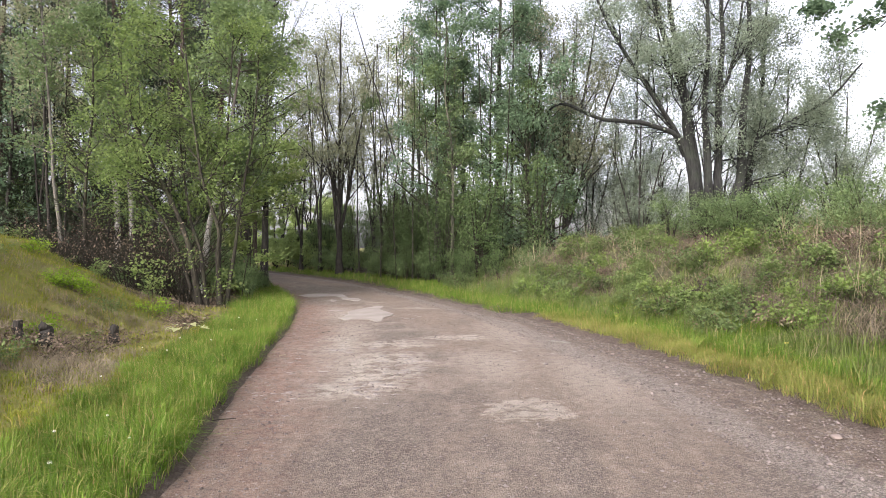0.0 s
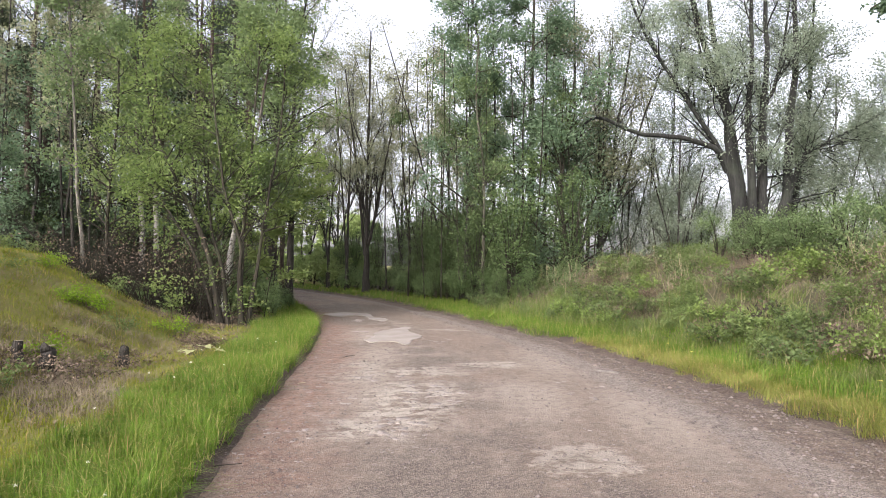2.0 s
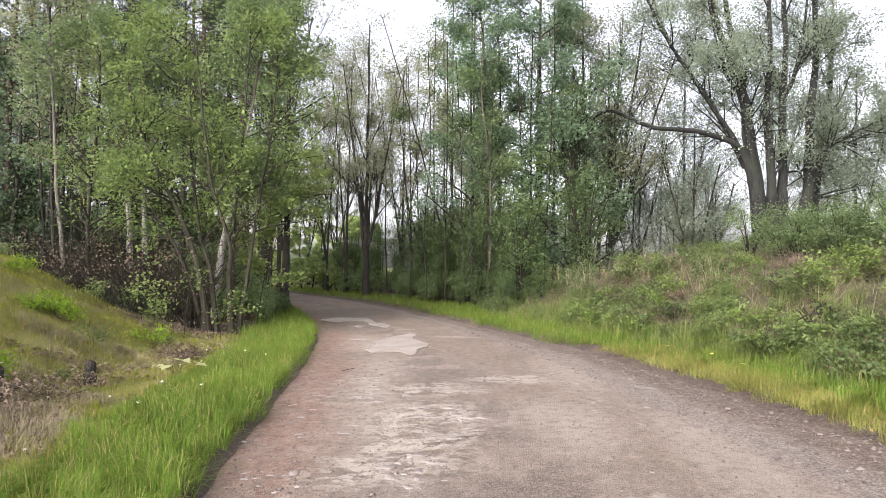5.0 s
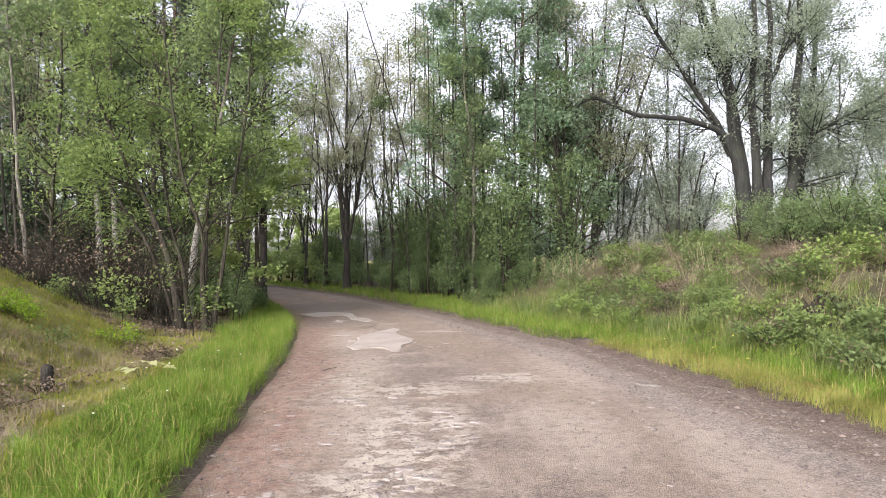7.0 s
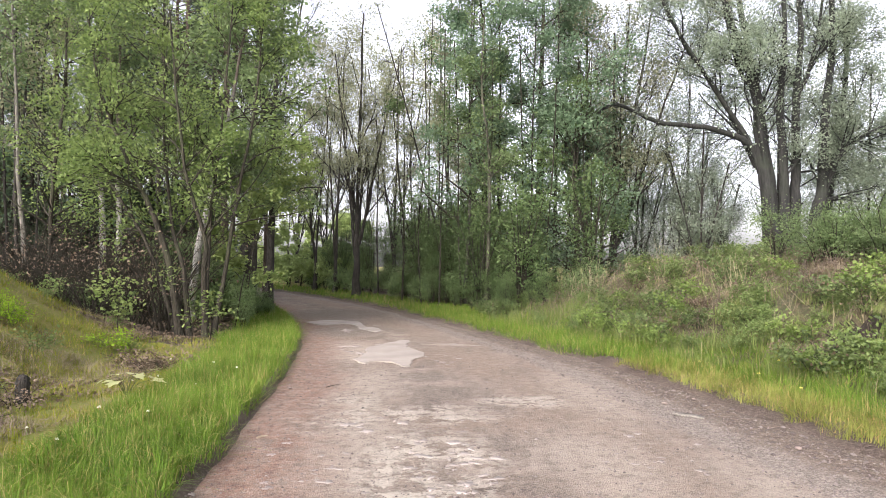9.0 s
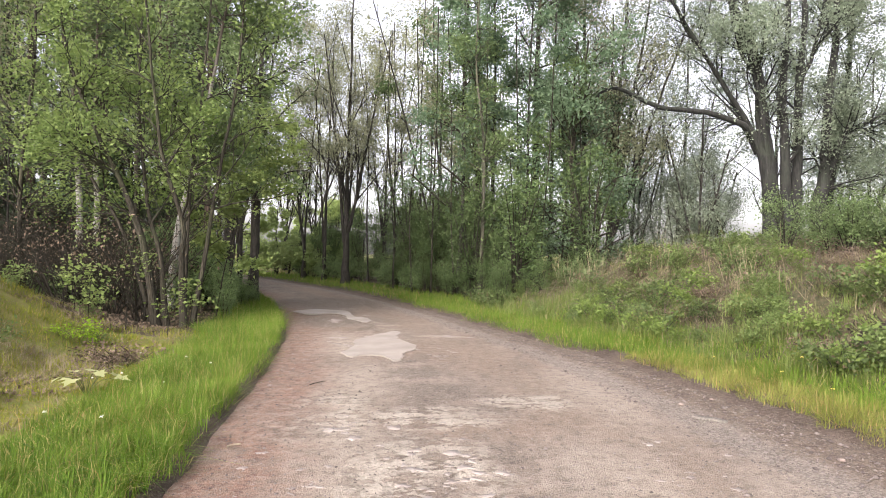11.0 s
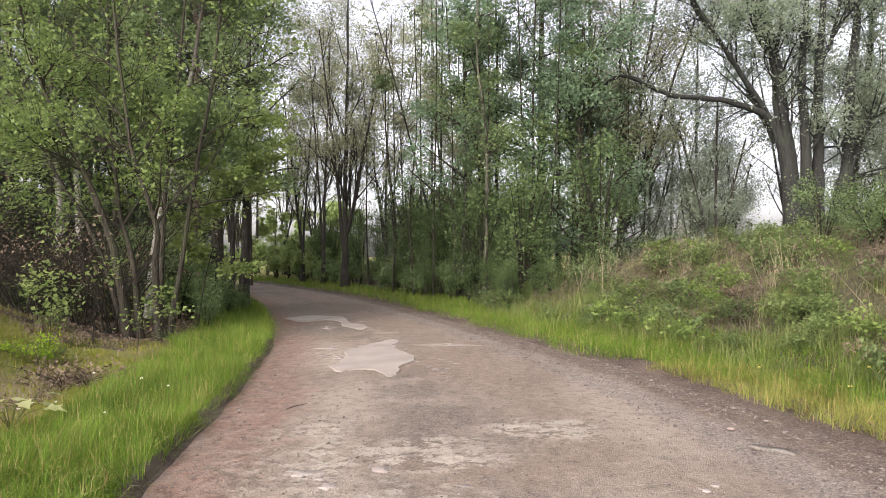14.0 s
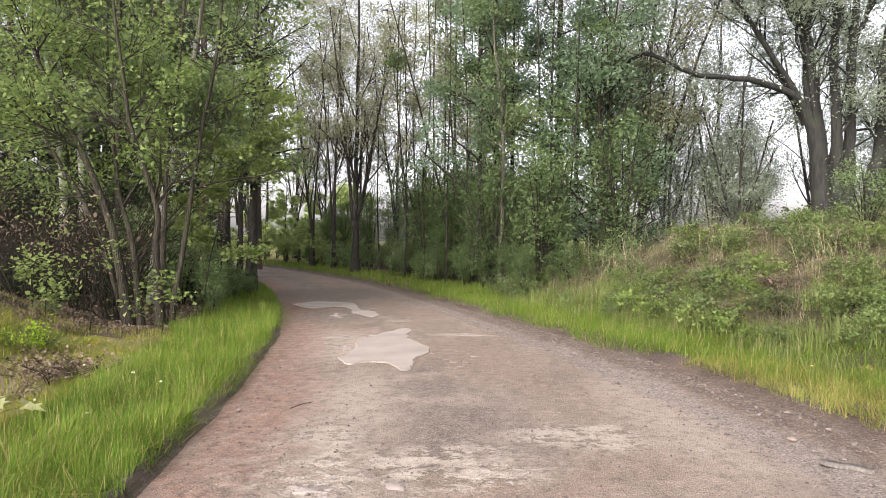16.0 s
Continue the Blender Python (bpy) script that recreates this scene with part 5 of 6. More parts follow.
def blade_mesh(name, xy, z, rng, height, width, material, lean=0.4, bend=0.5, far=1e9):
    """Grass blades of two joints each."""
    n = len(xy)
    base = np.column_stack([xy, z])
    h = height * rng.uniform(0.45, 1.15, n) if np.isscalar(height) else np.asarray(height) * rng.uniform(0.45, 1.15, n)
    # blades of one tuft lean the same way
    a = 7.0 * fbm(xy[:, 0], xy[:, 1], 2.4, 31) + rng.normal(0, 0.9, n) if n > 400 else rng.uniform(0, 2 * np.pi, n)
    tilt = np.abs(rng.normal(0, lean, n))
    out = np.column_stack([np.cos(a), np.sin(a), np.zeros(n)])
    sidev = np.column_stack([-np.sin(a + rng.normal(0, 0.8, n)), np.cos(a), np.zeros(n)]) * (width * rng.uniform(0.6, 1.3, n))[:, None] / 2
    mid = base + out * (h * tilt * 0.35)[:, None] + np.column_stack([np.zeros(n), np.zeros(n), h * 0.55])
    tip = base + out * (h * tilt * (0.9 + bend))[:, None] + np.column_stack([np.zeros(n), np.zeros(n), h * np.clip(1.0 - 0.35 * tilt, 0.35, 1)])
    close = xy[:, 1] < far
    v = np.stack([base - sidev, base + sidev, mid + sidev * 0.8, mid - sidev * 0.8, tip], 1)[close]
    w = np.stack([base - sidev * 1.2, base + sidev * 1.2, tip], 1)[~close]
    i = np.arange(len(v))[:, None] * 5
    k = len(v) * 5 + np.arange(len(w))[:, None] * 3
    return mesh_np(name, np.vstack([v.reshape(-1, 3), w.reshape(-1, 3)]), [np.hstack([i, i + 1, i + 2, i + 3]), np.hstack([i + 3, i + 2, i + 4]), np.hstack([k, k + 1, k + 2])], [material])


brng = np.random.default_rng(14)
ON_BANK = lambda x, y, dl, dr: (dr > 1.35) & (dr < 9) & (y - 0.25 * (x - 3) < 25)
nettle = shrub(131, 0.6, 0.45, WEED, 520, 0.066, "green nettles and weeds on the bank", "weed_clump", GREEN_STALK, 5, 2, group="weeds on the bank", slim=0.7, tri=True)
strew(nettle, spots(brng, 230, -1, 13, 6, 25, lambda x, y, dl, dr: ON_BANK(x, y, dl, dr) & (fbm(x, y, 0.9, 4) < 0.14)), brng, 0.4, 0.95)
bramble = shrub(132, 0.55, 0.6, BRAMBLE, 640, 0.072, "low bramble thicket with dark green leaves", "bramble", TWIG, 6, 2, group="brambles on the bank", slim=0.85, tri=True)
strew(bramble, spots(brng, 150, -1, 12, 6, 25, lambda x, y, dl, dr: ON_BANK(x, y, dl, dr) & (fbm(x, y, 0.9, 4) < 0.25) & (fbm(x, y, 1.6, 21) > -0.2)), brng, 0.4, 0.95)
willowherb = shrub(133, 0.95, 0.6, LEAF_SHADE, 1100, 0.06, "bushy pale green shrub on the bank's crest", "bank_shrub", GREEN_STALK, 9, 5, group="shrubs on the bank's crest", slim=0.35)
strew(willowherb, spots(brng, 30, 3, 13, 7, 24, lambda x, y, dl, dr: (dr > 4.6) & (dr < 8.5) & (y - 0.25 * (x - 3) < 16)), brng, 0.5, 1.0)
CREST = shrub(137, 1.5, 0.9, LEAF_SHADE, 2400, 0.065, "tall pale green bush on the bank's crest", "crest_bush", TWIG, 10, 6, group="bushes on the bank's crest", slim=0.5)
strew(CREST, [(7.6, 14.6), (8.4, 15.6), (8.8, 13.6), (9.2, 15.0), (8.9, 11.8), (9.6, 12.8), (7.4, 16.2), (8.2, 17.0), (6.6, 17.0), (10.2, 14.4), (9.6, 16.4), (6.9, 15.4), (7.3, 16.4), (6.7, 16.6), (7.7, 15.7), (7.0, 17.6), (7.9, 18.2), (6.2, 18.0)], brng, 0.75, 1.2)
litter = shrub(134, 0.35, 0.6, LITTER, 360, 0.045, "heap of brown dead bracken on the bank", "dead_bracken", TWIG, 6, 2, group="dead bracken on the bank")
strew(litter, spots(brng, 110, 0, 10, 8, 24, lambda x, y, dl, dr: (dr > 1.8) & (dr < 6.5) & (y - 0.25 * (x - 3) < 24) & (fbm(x, y, 0.9, 4) > 0.0)), brng, 0.5, 1.0)
young = shrub(138, 0.5, 0.5, YOUNG_BRAMBLE, 380, 0.062, "young bramble shoots in fresh yellow-green leaf", "young_bramble", GREEN_STALK, 5, 3, group="young brambles on the bank", slim=0.8)
strew(young, spots(brng, 80, -1, 12, 6, 25, lambda x, y, dl, dr: ON_BANK(x, y, dl, dr) & (fbm(x, y, 1.3, 41) > 0.05)), brng, 0.5, 1.1)


def cane_tangle(seed, places):
    """Dead bramble canes arching over one another."""
    t = Tree(seed)
    for x, y in places:
        a, ln, h = t.rng.uniform(0, 2 * np.pi), t.rng.uniform(0.4, 1.2), t.rng.uniform(0.12, 0.45)
        ex, ey = x + math.cos(a) * ln, y + math.sin(a) * ln
        z0, z1 = ground_z(x, y), ground_z(ex, ey)
        t.stem([(x, y, z0 - 0.05), (x + (ex - x) * 0.3, y + (ey - y) * 0.3, z0 + (z1 - z0) * 0.3 + h), (x + (ex - x) * 0.7, y + (ey - y) * 0.7, z0 + (z1 - z0) * 0.7 + h * 0.8), (ex, ey, z1)], 0.006, 0.003, 3, 1.0, 3)
    return tagged(new("bramble_canes", t.wood("bramble_canes", CANE)), "tangle of dead grey-brown bramble canes on the bank", "brambles", kind="stuff")


cane_tangle(139, spots(brng, 1500, -1, 12, 6, 25, lambda x, y, dl, dr: ON_BANK(x, y, dl, dr) & (dr > 1.9) & (fbm(x, y, 0.9, 4) > -0.25)))
straw = tuft(135, 26, 0.95, 0.22, GRASS_DRY, "tuft of pale dry grass stalks", "dry_grass_tuft", 0.7, 0.006)
strew(straw, spots(brng, 55, -1, 12, 6, 25, lambda x, y, dl, dr: ON_BANK(x, y, dl, dr) & (dr > 2.4)), brng, 0.6, 1.4)
long_grass = tuft(136, 110, 0.38, 0.15, GRASS_BANK, "tuft of long green grass on the bank", "long_grass_tuft", 0.5, 0.009)
strew(long_grass, spots(brng, 170, -1, 12, 5, 25, lambda x, y, dl, dr: (dr > 1.0) & (dr < 3.2)), brng, 0.7, 1.3)

# the left mound and ditch
fern = shrub(141, 0.42, 0.5, FERN, 700, 0.055, "bright green low fern on the mound", "fern", GREEN_STALK, 10, 4, group="low green plants on the mound", slim=0.5)
strew(fern, [(-7.8, 13.15), (-7.6, 13.3), (-7.95, 13.0), (-6.1, 9.6), (-8.9, 11.2), (-9.4, 14.6), (-6.6, 14.4)], brng, 0.7, 1.0)
mound_weed = shrub(142, 0.35, 0.4, WEED, 260, 0.05, "small weeds among the mound's grass", "mound_weed", GREEN_STALK, 5, 3, group="weeds on the mound", slim=0.5)
strew(mound_weed, spots(brng, 40, -14, -4, 4, 18, lambda x, y, dl, dr: (dl > 2.6) & (dl < 9)), brng, 0.6, 1.4)
bracken = shrub(143, 0.3, 0.45, LITTER, 420, 0.04, "brown dead bracken in the ditch", "dead_bracken", TWIG, 6, 2, group="dead bracken in the ditch")
strew(bracken, [(-5.75, 9.3), (-5.66, 13.6), (-5.5, 13.45), (-5.8, 13.7), (-5.3, 13.2), (-6.0, 8.7), (-5.6, 10.7), (-6.9, 15.9), (-5.1, 12.2), (-5.45, 13.8), (-5.2, 13.55), (-5.65, 13.25), (-6.2, 9.3), (-5.4, 8.9), (-5.9, 9.9), (-5.35, 9.6)], brng, 0.7, 1.2)


# ---- grass ----
def field(name, label, seed, count, area, test, height, width, material, lean=0.35, rise=0.0):
    rng = np.random.default_rng(seed)
    x0, x1, y0, y1 = area
    got, have = [], 0
    while have < count:
        x, y = rng.uniform(x0, x1, 60000), rng.uniform(y0, y1, 60000)
        z, dl, dr = land(x, y)
        keep = (hollow_share(x, y) < 0.3) & test(x, y, dl, dr, rng) & (rng.uniform(0, 1, len(x)) < 0.06 + step(-2.0, 3.0, y + fbm(x, y, 0.7, 5)))
        got.append(np.column_stack([x, y, z])[keep])
        have += keep.sum()
    p = np.vstack(got)[:count]
    h = height * (0.85 + 0.35 * fbm(p[:, 0], p[:, 1], 1.7, seed) + 0.3 * fbm(p[:, 0], p[:, 1], 5.5, seed + 3)) * (1 + 0.5 * rise * step(13, 20, p[:, 1]))
    me = blade_mesh(name, p[:, :2], p[:, 2] - 0.01, rng, h, width, material, lean, far=10.0)
    return tagged(new(name, me), label, "grass", kind="stuff")


def thin(y, rng, near=9.0, power=1.3):
    """Grass thins out with distance along the lane."""
    return rng.uniform(0, 1, len(y)) < np.clip((near / np.maximum(y, near)) ** power, 0, 1)


def clumped(x, y, seed, low=-0.5):
    return fbm(x, y, 2.2, seed) > low


field("verge_grass", "lush bright green grass on the verge", 151, 84000, (-9, -1, -4, 26), lambda x, y, dl, dr, g: (dl > 0.03 + 0.07 * fbm(x, y, 3.1, 3) + 0.045 * fbm(x, y, 9.0, 4)) & (dl < 1.5 + 0.25 * fbm(x, y, 1.0, 6)) & thin(y, g, 12), 0.25, 0.0065, GRASS, 0.75, 0.5)
# Yellow grass ends near y = 15; darker green beyond paints the trees' shade.
field("verge_grass", "short yellow-green grass on the verge", 152, 40000, (-4, 7, -4, 28), lambda x, y, dl, dr, g: (y < 15 + 2 * fbm(x, y, 0.9, 5)) & (dr > 0.02 + 0.13 * fbm(x, y, 2.3, 6) + 0.08 * fbm(x, y, 7.0, 7)) & (dr < 0.95 + 0.3 * fbm(x, y, 1.0, 7)) & thin(y, g, 10), 0.17, 0.0065, GRASS_WARM, 0.75)
field("verge_grass", "green grass at the bank's foot, painting shade on the far verge", 153, 52000, (-4, 9, -4, 28), lambda x, y, dl, dr, g: (dr > 0.6 + 0.3 * fbm(x, y, 1.3, 8) - 0.55 * step(12, 16, y)) & (dr < 2.0) & thin(y, g, 10), 0.29, 0.008, GRASS, 0.75)
field("mound_grass", "short patchy grass on the mound", 154, 90000, (-15, -3, -3, 20), lambda x, y, dl, dr, g: (dl > 1.3) & (dl < 10) & (y + 0.12 * (x + 7) < 16.6 + 0.5 * fbm(x, y, 1.5, 3)) & clumped(x, y, 2, -0.35), 0.15, 0.008, GRASS_MOUND, 0.8)
field("mound_grass", "dry brown grass among the mound's green", 155, 14000, (-15, -3, -3, 20), lambda x, y, dl, dr, g: (dl > 1.5) & (dl < 9) & (y + 0.12 * (x + 7) < 16.6 + 0.5 * fbm(x, y, 1.5, 3)) & (fbm(x, y, 1.2, 9) > 0.2), 0.16, 0.006, DEAD_MAT, 1.0)
field("bank_grass", "rough green grass on the bank", 156, 26000, (-2, 14, -3, 26), lambda x, y, dl, dr, g: (dr > 1.6) & (dr < 9) & (y - 0.25 * (x - 3) < 26), 0.28, 0.009, GRASS_BANK, 1.0)
field("bank_grass", "dry straw-coloured grass on the bank", 157, 5000, (-2, 14, -3, 26), lambda x, y, dl, dr, g: (dr > 2.2) & (dr < 8) & (y - 0.25 * (x - 3) < 26) & (fbm(x, y, 1.0, 4) > -0.1), 0.3, 0.005, GRASS_DRY, 0.9)
field("verge_grass", "taller pale grass blades standing in the verge", 166, 5200, (-9, -1, 0, 24), lambda x, y, dl, dr, g: (dl > 0.12) & (dl < 1.5) & thin(y, g, 10), 0.36, 0.005, GRASS_WARM, 0.7)
field("far_grass", "grass along the bend under the trees", 158, 18000, (-30, 2, 24, 56), lambda x, y, dl, dr, g: ((dr > 0) & (dr < 2.2)) | ((dl > 0) & (dl < 1.6)), 0.25, 0.02, GRASS)


field("dead_fern_mat", "matted brown dead fern and straw on the bank", 159, 38000, (-2, 12, 5, 26), lambda x, y, dl, dr, g: (dr > 1.9) & (dr < 7.5) & (y - 0.25 * (x - 3) < 25) & (fbm(x, y, 0.9, 4) + 0.35 * fbm(x, y, 3.0, 5) > -0.08), 0.34, 0.008, DEAD_MAT, 1.4)
field("dead_fern_mat", "matted brown dead straw in the ditch", 160, 16000, (-9, -3.5, 3, 17), lambda x, y, dl, dr, g: (dl > 1.5) & (dl < 4.6) & (fbm(x, y, 1.1, 9) > 0.15), 0.22, 0.006, DEAD_MAT, 1.3)
field("dry_stalks", "long pale dry stalks standing on the bank", 165, 260, (-1, 12, 6, 25), lambda x, y, dl, dr, g: (dr > 2.3) & (dr < 7.5) & (y - 0.25 * (x - 3) < 24.5), 1.0, 0.01, GRASS_DRY, 0.6)


def litter_field(name, label, seed, count, area, test, size, material, kindname="leaf litter"):
    rng = np.random.default_rng(seed)
    x0, x1, y0, y1 = area
    got, have = [], 0
    while have < count:
        x, y = rng.uniform(x0, x1, 30000), rng.uniform(y0, y1, 30000)
        z, dl, dr = land(x, y)
        keep = test(x, y, dl, dr)
        got.append(np.column_stack([x, y, z + 0.02])[keep])
        have += keep.sum()
    p = np.vstack(got)[:count]
    return tagged(new(name, leaf_mesh(name, material, p, count, size, rng, 0.01, 0.6, 0, 0.8)), label, kindname, kind="stuff")


litter_field("leaf_litter", "brown dead leaves on the forest floor", 161, 22000, (-20, -5, 17, 32), lambda x, y, dl, dr: dl > 1.6, 0.09, LITTER)
litter_field("leaf_litter", "brown dead leaves on the bank", 162, 6000, (-2, 12, 6, 26), lambda x, y, dl, dr: (dr > 1.9) & (dr < 8) & (fbm(x, y, 1.1, 12) > -0.1), 0.05, LITTER)
litter_field("leaf_litter", "brown dead leaves in the ditch", 163, 5000, (-10, -3, 3, 18), lambda x, y, dl, dr: (dl > 1.5) & (dl < 4.5) & (fbm(x, y, 1.2, 9) > 0.3), 0.06, LITTER)


# ---- gravel and small things ----
def gravel(name, label, seed, count, lo, hi, y0, y1, size, material):
    """Loose stones strewn over a strip of the road; lo and hi are shares of its width."""
    rng = np.random.default_rng(seed)
    n = len(EDGE_L)
    k = rng.uniform(0, 1, count) ** 1.25
    yy = y0 + (y1 - y0) * k
    idx = np.interp(yy, EDGE_L[:, 1], np.arange(n))
    lx, rx = np.interp(idx, np.arange(n), EDGE_L[:, 0]), np.interp(yy, EDGE_R[:, 1], EDGE_R[:, 0])
    u = rng.uniform(lo, hi, count)
    x = lx * (1 - u) + rx * u
    z = 0.012 * fbm(x, yy, 1.1, 4) + 0.007 * fbm(x, yy, 4.0, 5) + 0.02 * (1 - (2 * u - 1) ** 2) - 0.02
    oct_v = np.array([[1, 0, 0], [0, 1, 0], [-1, 0, 0], [0, -1, 0], [0, 0, 1], [0, 0, -0.6]], float)
    oct_f = np.array([[0, 1, 4], [1, 2, 4], [2, 3, 4], [3, 0, 4], [1, 0, 5], [2, 1, 5], [3, 2, 5], [0, 3, 5]])
    s = size * rng.lognormal(0, 0.45, count)
    a = rng.uniform(0, 6.28, count)
    v = oct_v[None] * rng.uniform(0.6, 1.2, (count, 6, 1)) * (s[:, None] * np.array([1.0, 0.8, 0.6]))[:, None, :]
    vx = v[:, :, 0] * np.cos(a)[:, None] - v[:, :, 1] * np.sin(a)[:, None] + x[:, None]
    vy = v[:, :, 0] * np.sin(a)[:, None] + v[:, :, 1] * np.cos(a)[:, None] + yy[:, None]
    vz = v[:, :, 2] + (z + s * 0.2)[:, None]
    f = (oct_f[None] + np.arange(count)[:, None, None] * 6).reshape(-1, 3)
    return tagged(new(name, mesh_np(name, np.stack([vx, vy, vz], -1).reshape(-1, 3), f, [material])), label, "gravel", kind="stuff")


gravel("gravel", "loose grit scattered over the road", 171, 15000, 0.03, 0.97, 2.5, 15, 0.0075, STONE)
gravel("gravel", "loose grey gravel windrow along the shoulder", 172, 7000, 0.76, 0.99, 3.5, 24, 0.0115, STONE)
gravel("gravel", "reddish grit along the turf edge", 173, 2000, 0.0, 0.13, 2.5, 20, 0.008, STONE)


def road_z(x, y):
    lx, rx = np.interp(y, EDGE_L[:, 1], EDGE_L[:, 0]), np.interp(y, EDGE_R[:, 1], EDGE_R[:, 0])
    u = (x - lx) / (rx - lx)
    return 0.012 * fbm(x, y, 1.1, 4) + 0.007 * fbm(x, y, 4.0, 5) + 0.02 * (1 - (2 * u - 1) ** 2) - 0.02


def crust_flakes(seed, zones):
    """Thin ragged scales of pale crust left on the asphalt, longer across the lane than along it."""
    rng = np.random.default_rng(seed)
    verts, faces, count, sides = [], [], 0, 16
    for cx, cy, rx, ry, n, size in zones:
        x, y = rng.normal(cx, rx * 0.55, n), rng.normal(cy, ry * 0.55, n)
        w = size * rng.lognormal(0, 0.4, n)
        a = np.arange(sides) * 2 * np.pi / sides
        rad = np.clip(1 + rng.normal(0, 0.45, (n, sides)), 0.25, 2.2)
        lx, ly = w[:, None] * rad * np.cos(a), w[:, None] * rad * np.sin(a) * rng.uniform(0.35, 1.0, n)[:, None]
        turn = rng.normal(-0.12, 0.7, n)[:, None]
        px, py = x[:, None] + lx * np.cos(turn) - ly * np.sin(turn), y[:, None] + lx * np.sin(turn) + ly * np.cos(turn)
        pz = road_z(px, py)
        ring = np.stack([px, py, pz - 0.006], -1)
        top = np.stack([x[:, None] + (px - x[:, None]) * 0.97, y[:, None] + (py - y[:, None]) * 0.97, pz + 0.0022], -1)
        hub = np.stack([x, y, road_z(x, y) + 0.0025], -1)[:, None]
        verts.append(np.concatenate([ring, top, hub], 1).reshape(-1, 3))
        k = np.arange(sides)
        k2 = (k + 1) % sides
        base = count + np.arange(n)[:, None, None] * (2 * sides + 1)
        f = np.concatenate([np.stack([k, k2, k2 + sides], 1), np.stack([k, k2 + sides, k + sides], 1), np.stack([k + sides, k2 + sides, np.full(sides, 2 * sides)], 1)])
        faces.append((f[None] + base).reshape(-1, 3))
        count += n * (2 * sides + 1)
    me = mesh_np("crust_flakes", np.vstack(verts), np.vstack(faces), [CRUST])
    return tagged(new("crust_flakes", me), "pale scales of flaked crust on the worn asphalt", "crust", kind="stuff")


crust_flakes(177, [(-0.7, 8.8, 0.4, 1.3, 46, 0.045), (-0.85, 7.4, 0.4, 0.6, 24, 0.035), (-1.75, 8.6, 0.4, 1.4, 26, 0.028), (-1.3, 10.4, 0.6, 0.7, 20, 0.035), (-1.8, 7.0, 0.4, 0.8, 14, 0.025),
                   (-2.45, 16.6, 0.5, 1.0, 20, 0.06), (-1.0, 15.2, 0.5, 0.8, 12, 0.04), (1.3, 9.4, 0.5, 1.8, 18, 0.025), (-0.7, 17.3, 0.35, 0.15, 8, 0.08), (-3.4, 20.6, 0.6, 0.8, 14, 0.08)])


def stone(x, y, size, label="pale stone lying on the road shoulder", material=PALE_STONE, seed=0):
    rng = np.random.default_rng(seed + 300)
    bm = bmesh.new()
    bmesh.ops.create_icosphere(bm, subdivisions=2, radius=size)
    for v in bm.verts:
        n = noise.noise(v.co * (2.2 / size) + Vector((seed, 0, 0)))
        v.co *= 1 + 0.55 * n
        v.co.z *= 0.45
    me = bpy.data.meshes.new("stone")
    bm.to_mesh(me)
    bm.free()
    me.materials.append(material)
    ob = new("stone", smooth(me))
    z = ground_z(x, y) if beside(EDGE_R, [x], [y])[0] > 0 else 0.0
    ob.matrix_basis = pose(x, y, z + size * 0.22, 0, 0, rng.uniform(0, 360))
    return tagged(ob, label, "stone", "stones on the road")


for k, (x, y, s) in enumerate(((1.9, 11.6, 0.05), (3.37, 5.42, 0.06), (2.35, 11.9, 0.03), (-2.2, 11.3, 0.03), (2.55, 9.7, 0.04), (3.0, 8.6, 0.035), (0.95, 17.0, 0.05), (-2.9, 12.3, 0.035))):
    stone(x, y, s * 0.75, seed=k)
stone(1.08, 6.42, 0.03, "small dark stone lying on a pale patch", STONE, 20)


def stick(x, y, length, r, turn, label, material=TWIG, seed=0):
    t = Tree(400 + seed)
    t.stem([(-length / 2, 0, r), (0, 0.04 * length, r * 1.4), (length / 2, -0.02 * length, r)], r, r * 0.7, 6)
    ob = tagged(new("stick", t.wood("stick", material)), label, "stick")
    ob.matrix_basis = pose(x, y, 0.0, 0, 0, turn)
    return ob


def board(x, y, length, width, turn, label):
    """A flat splintered piece of board."""
    rng = np.random.default_rng(19)
    n = 9
    u = np.linspace(-0.5, 0.5, n)
    half = width / 2 * np.clip(1.15 - 1.6 * np.abs(u) ** 2.2 + rng.normal(0, 0.08, n), 0.15, 1.2)
    v = []
    for sy, z in ((-1, 0.0), (1, 0.0), (1, 0.018), (-1, 0.018)):
        v += [(a * length, sy * b, z + 0.004 * math.sin(9 * a)) for a, b in zip(u, half)]
    q = [(j * n + i, j * n + i + 1, (j + 1) % 4 * n + i + 1, (j + 1) % 4 * n + i) for j in range(4) for i in range(n - 1)]
    q += [(0, n, 2 * n, 3 * n), (4 * n - 1, 3 * n - 1, 2 * n - 1, n - 1)]
    ob = tagged(new("board", mesh_np("board", v, np.array(q)[:, ::-1], [DRIFT])), label, "board")
    ob.matrix_basis = pose(x, y, float(road_z(np.array(x), np.array(y))) + 0.006, 3, 2, turn)


board(1.98, 10.98, 0.33, 0.085, -28, "flat grey splintered piece of board on the gravel")
stick(-2.46, 9.79, 0.12, 0.011, 50, "short bleached piece of wood by the turf edge", STALK, 4)
stick(-2.35, 12.5, 0.3, 0.006, 60, "thin twig by the turf edge", TWIG, 2)
stick(-2.1, 6.1, 0.35, 0.006, 30, "thin twig by the turf edge", TWIG, 3)


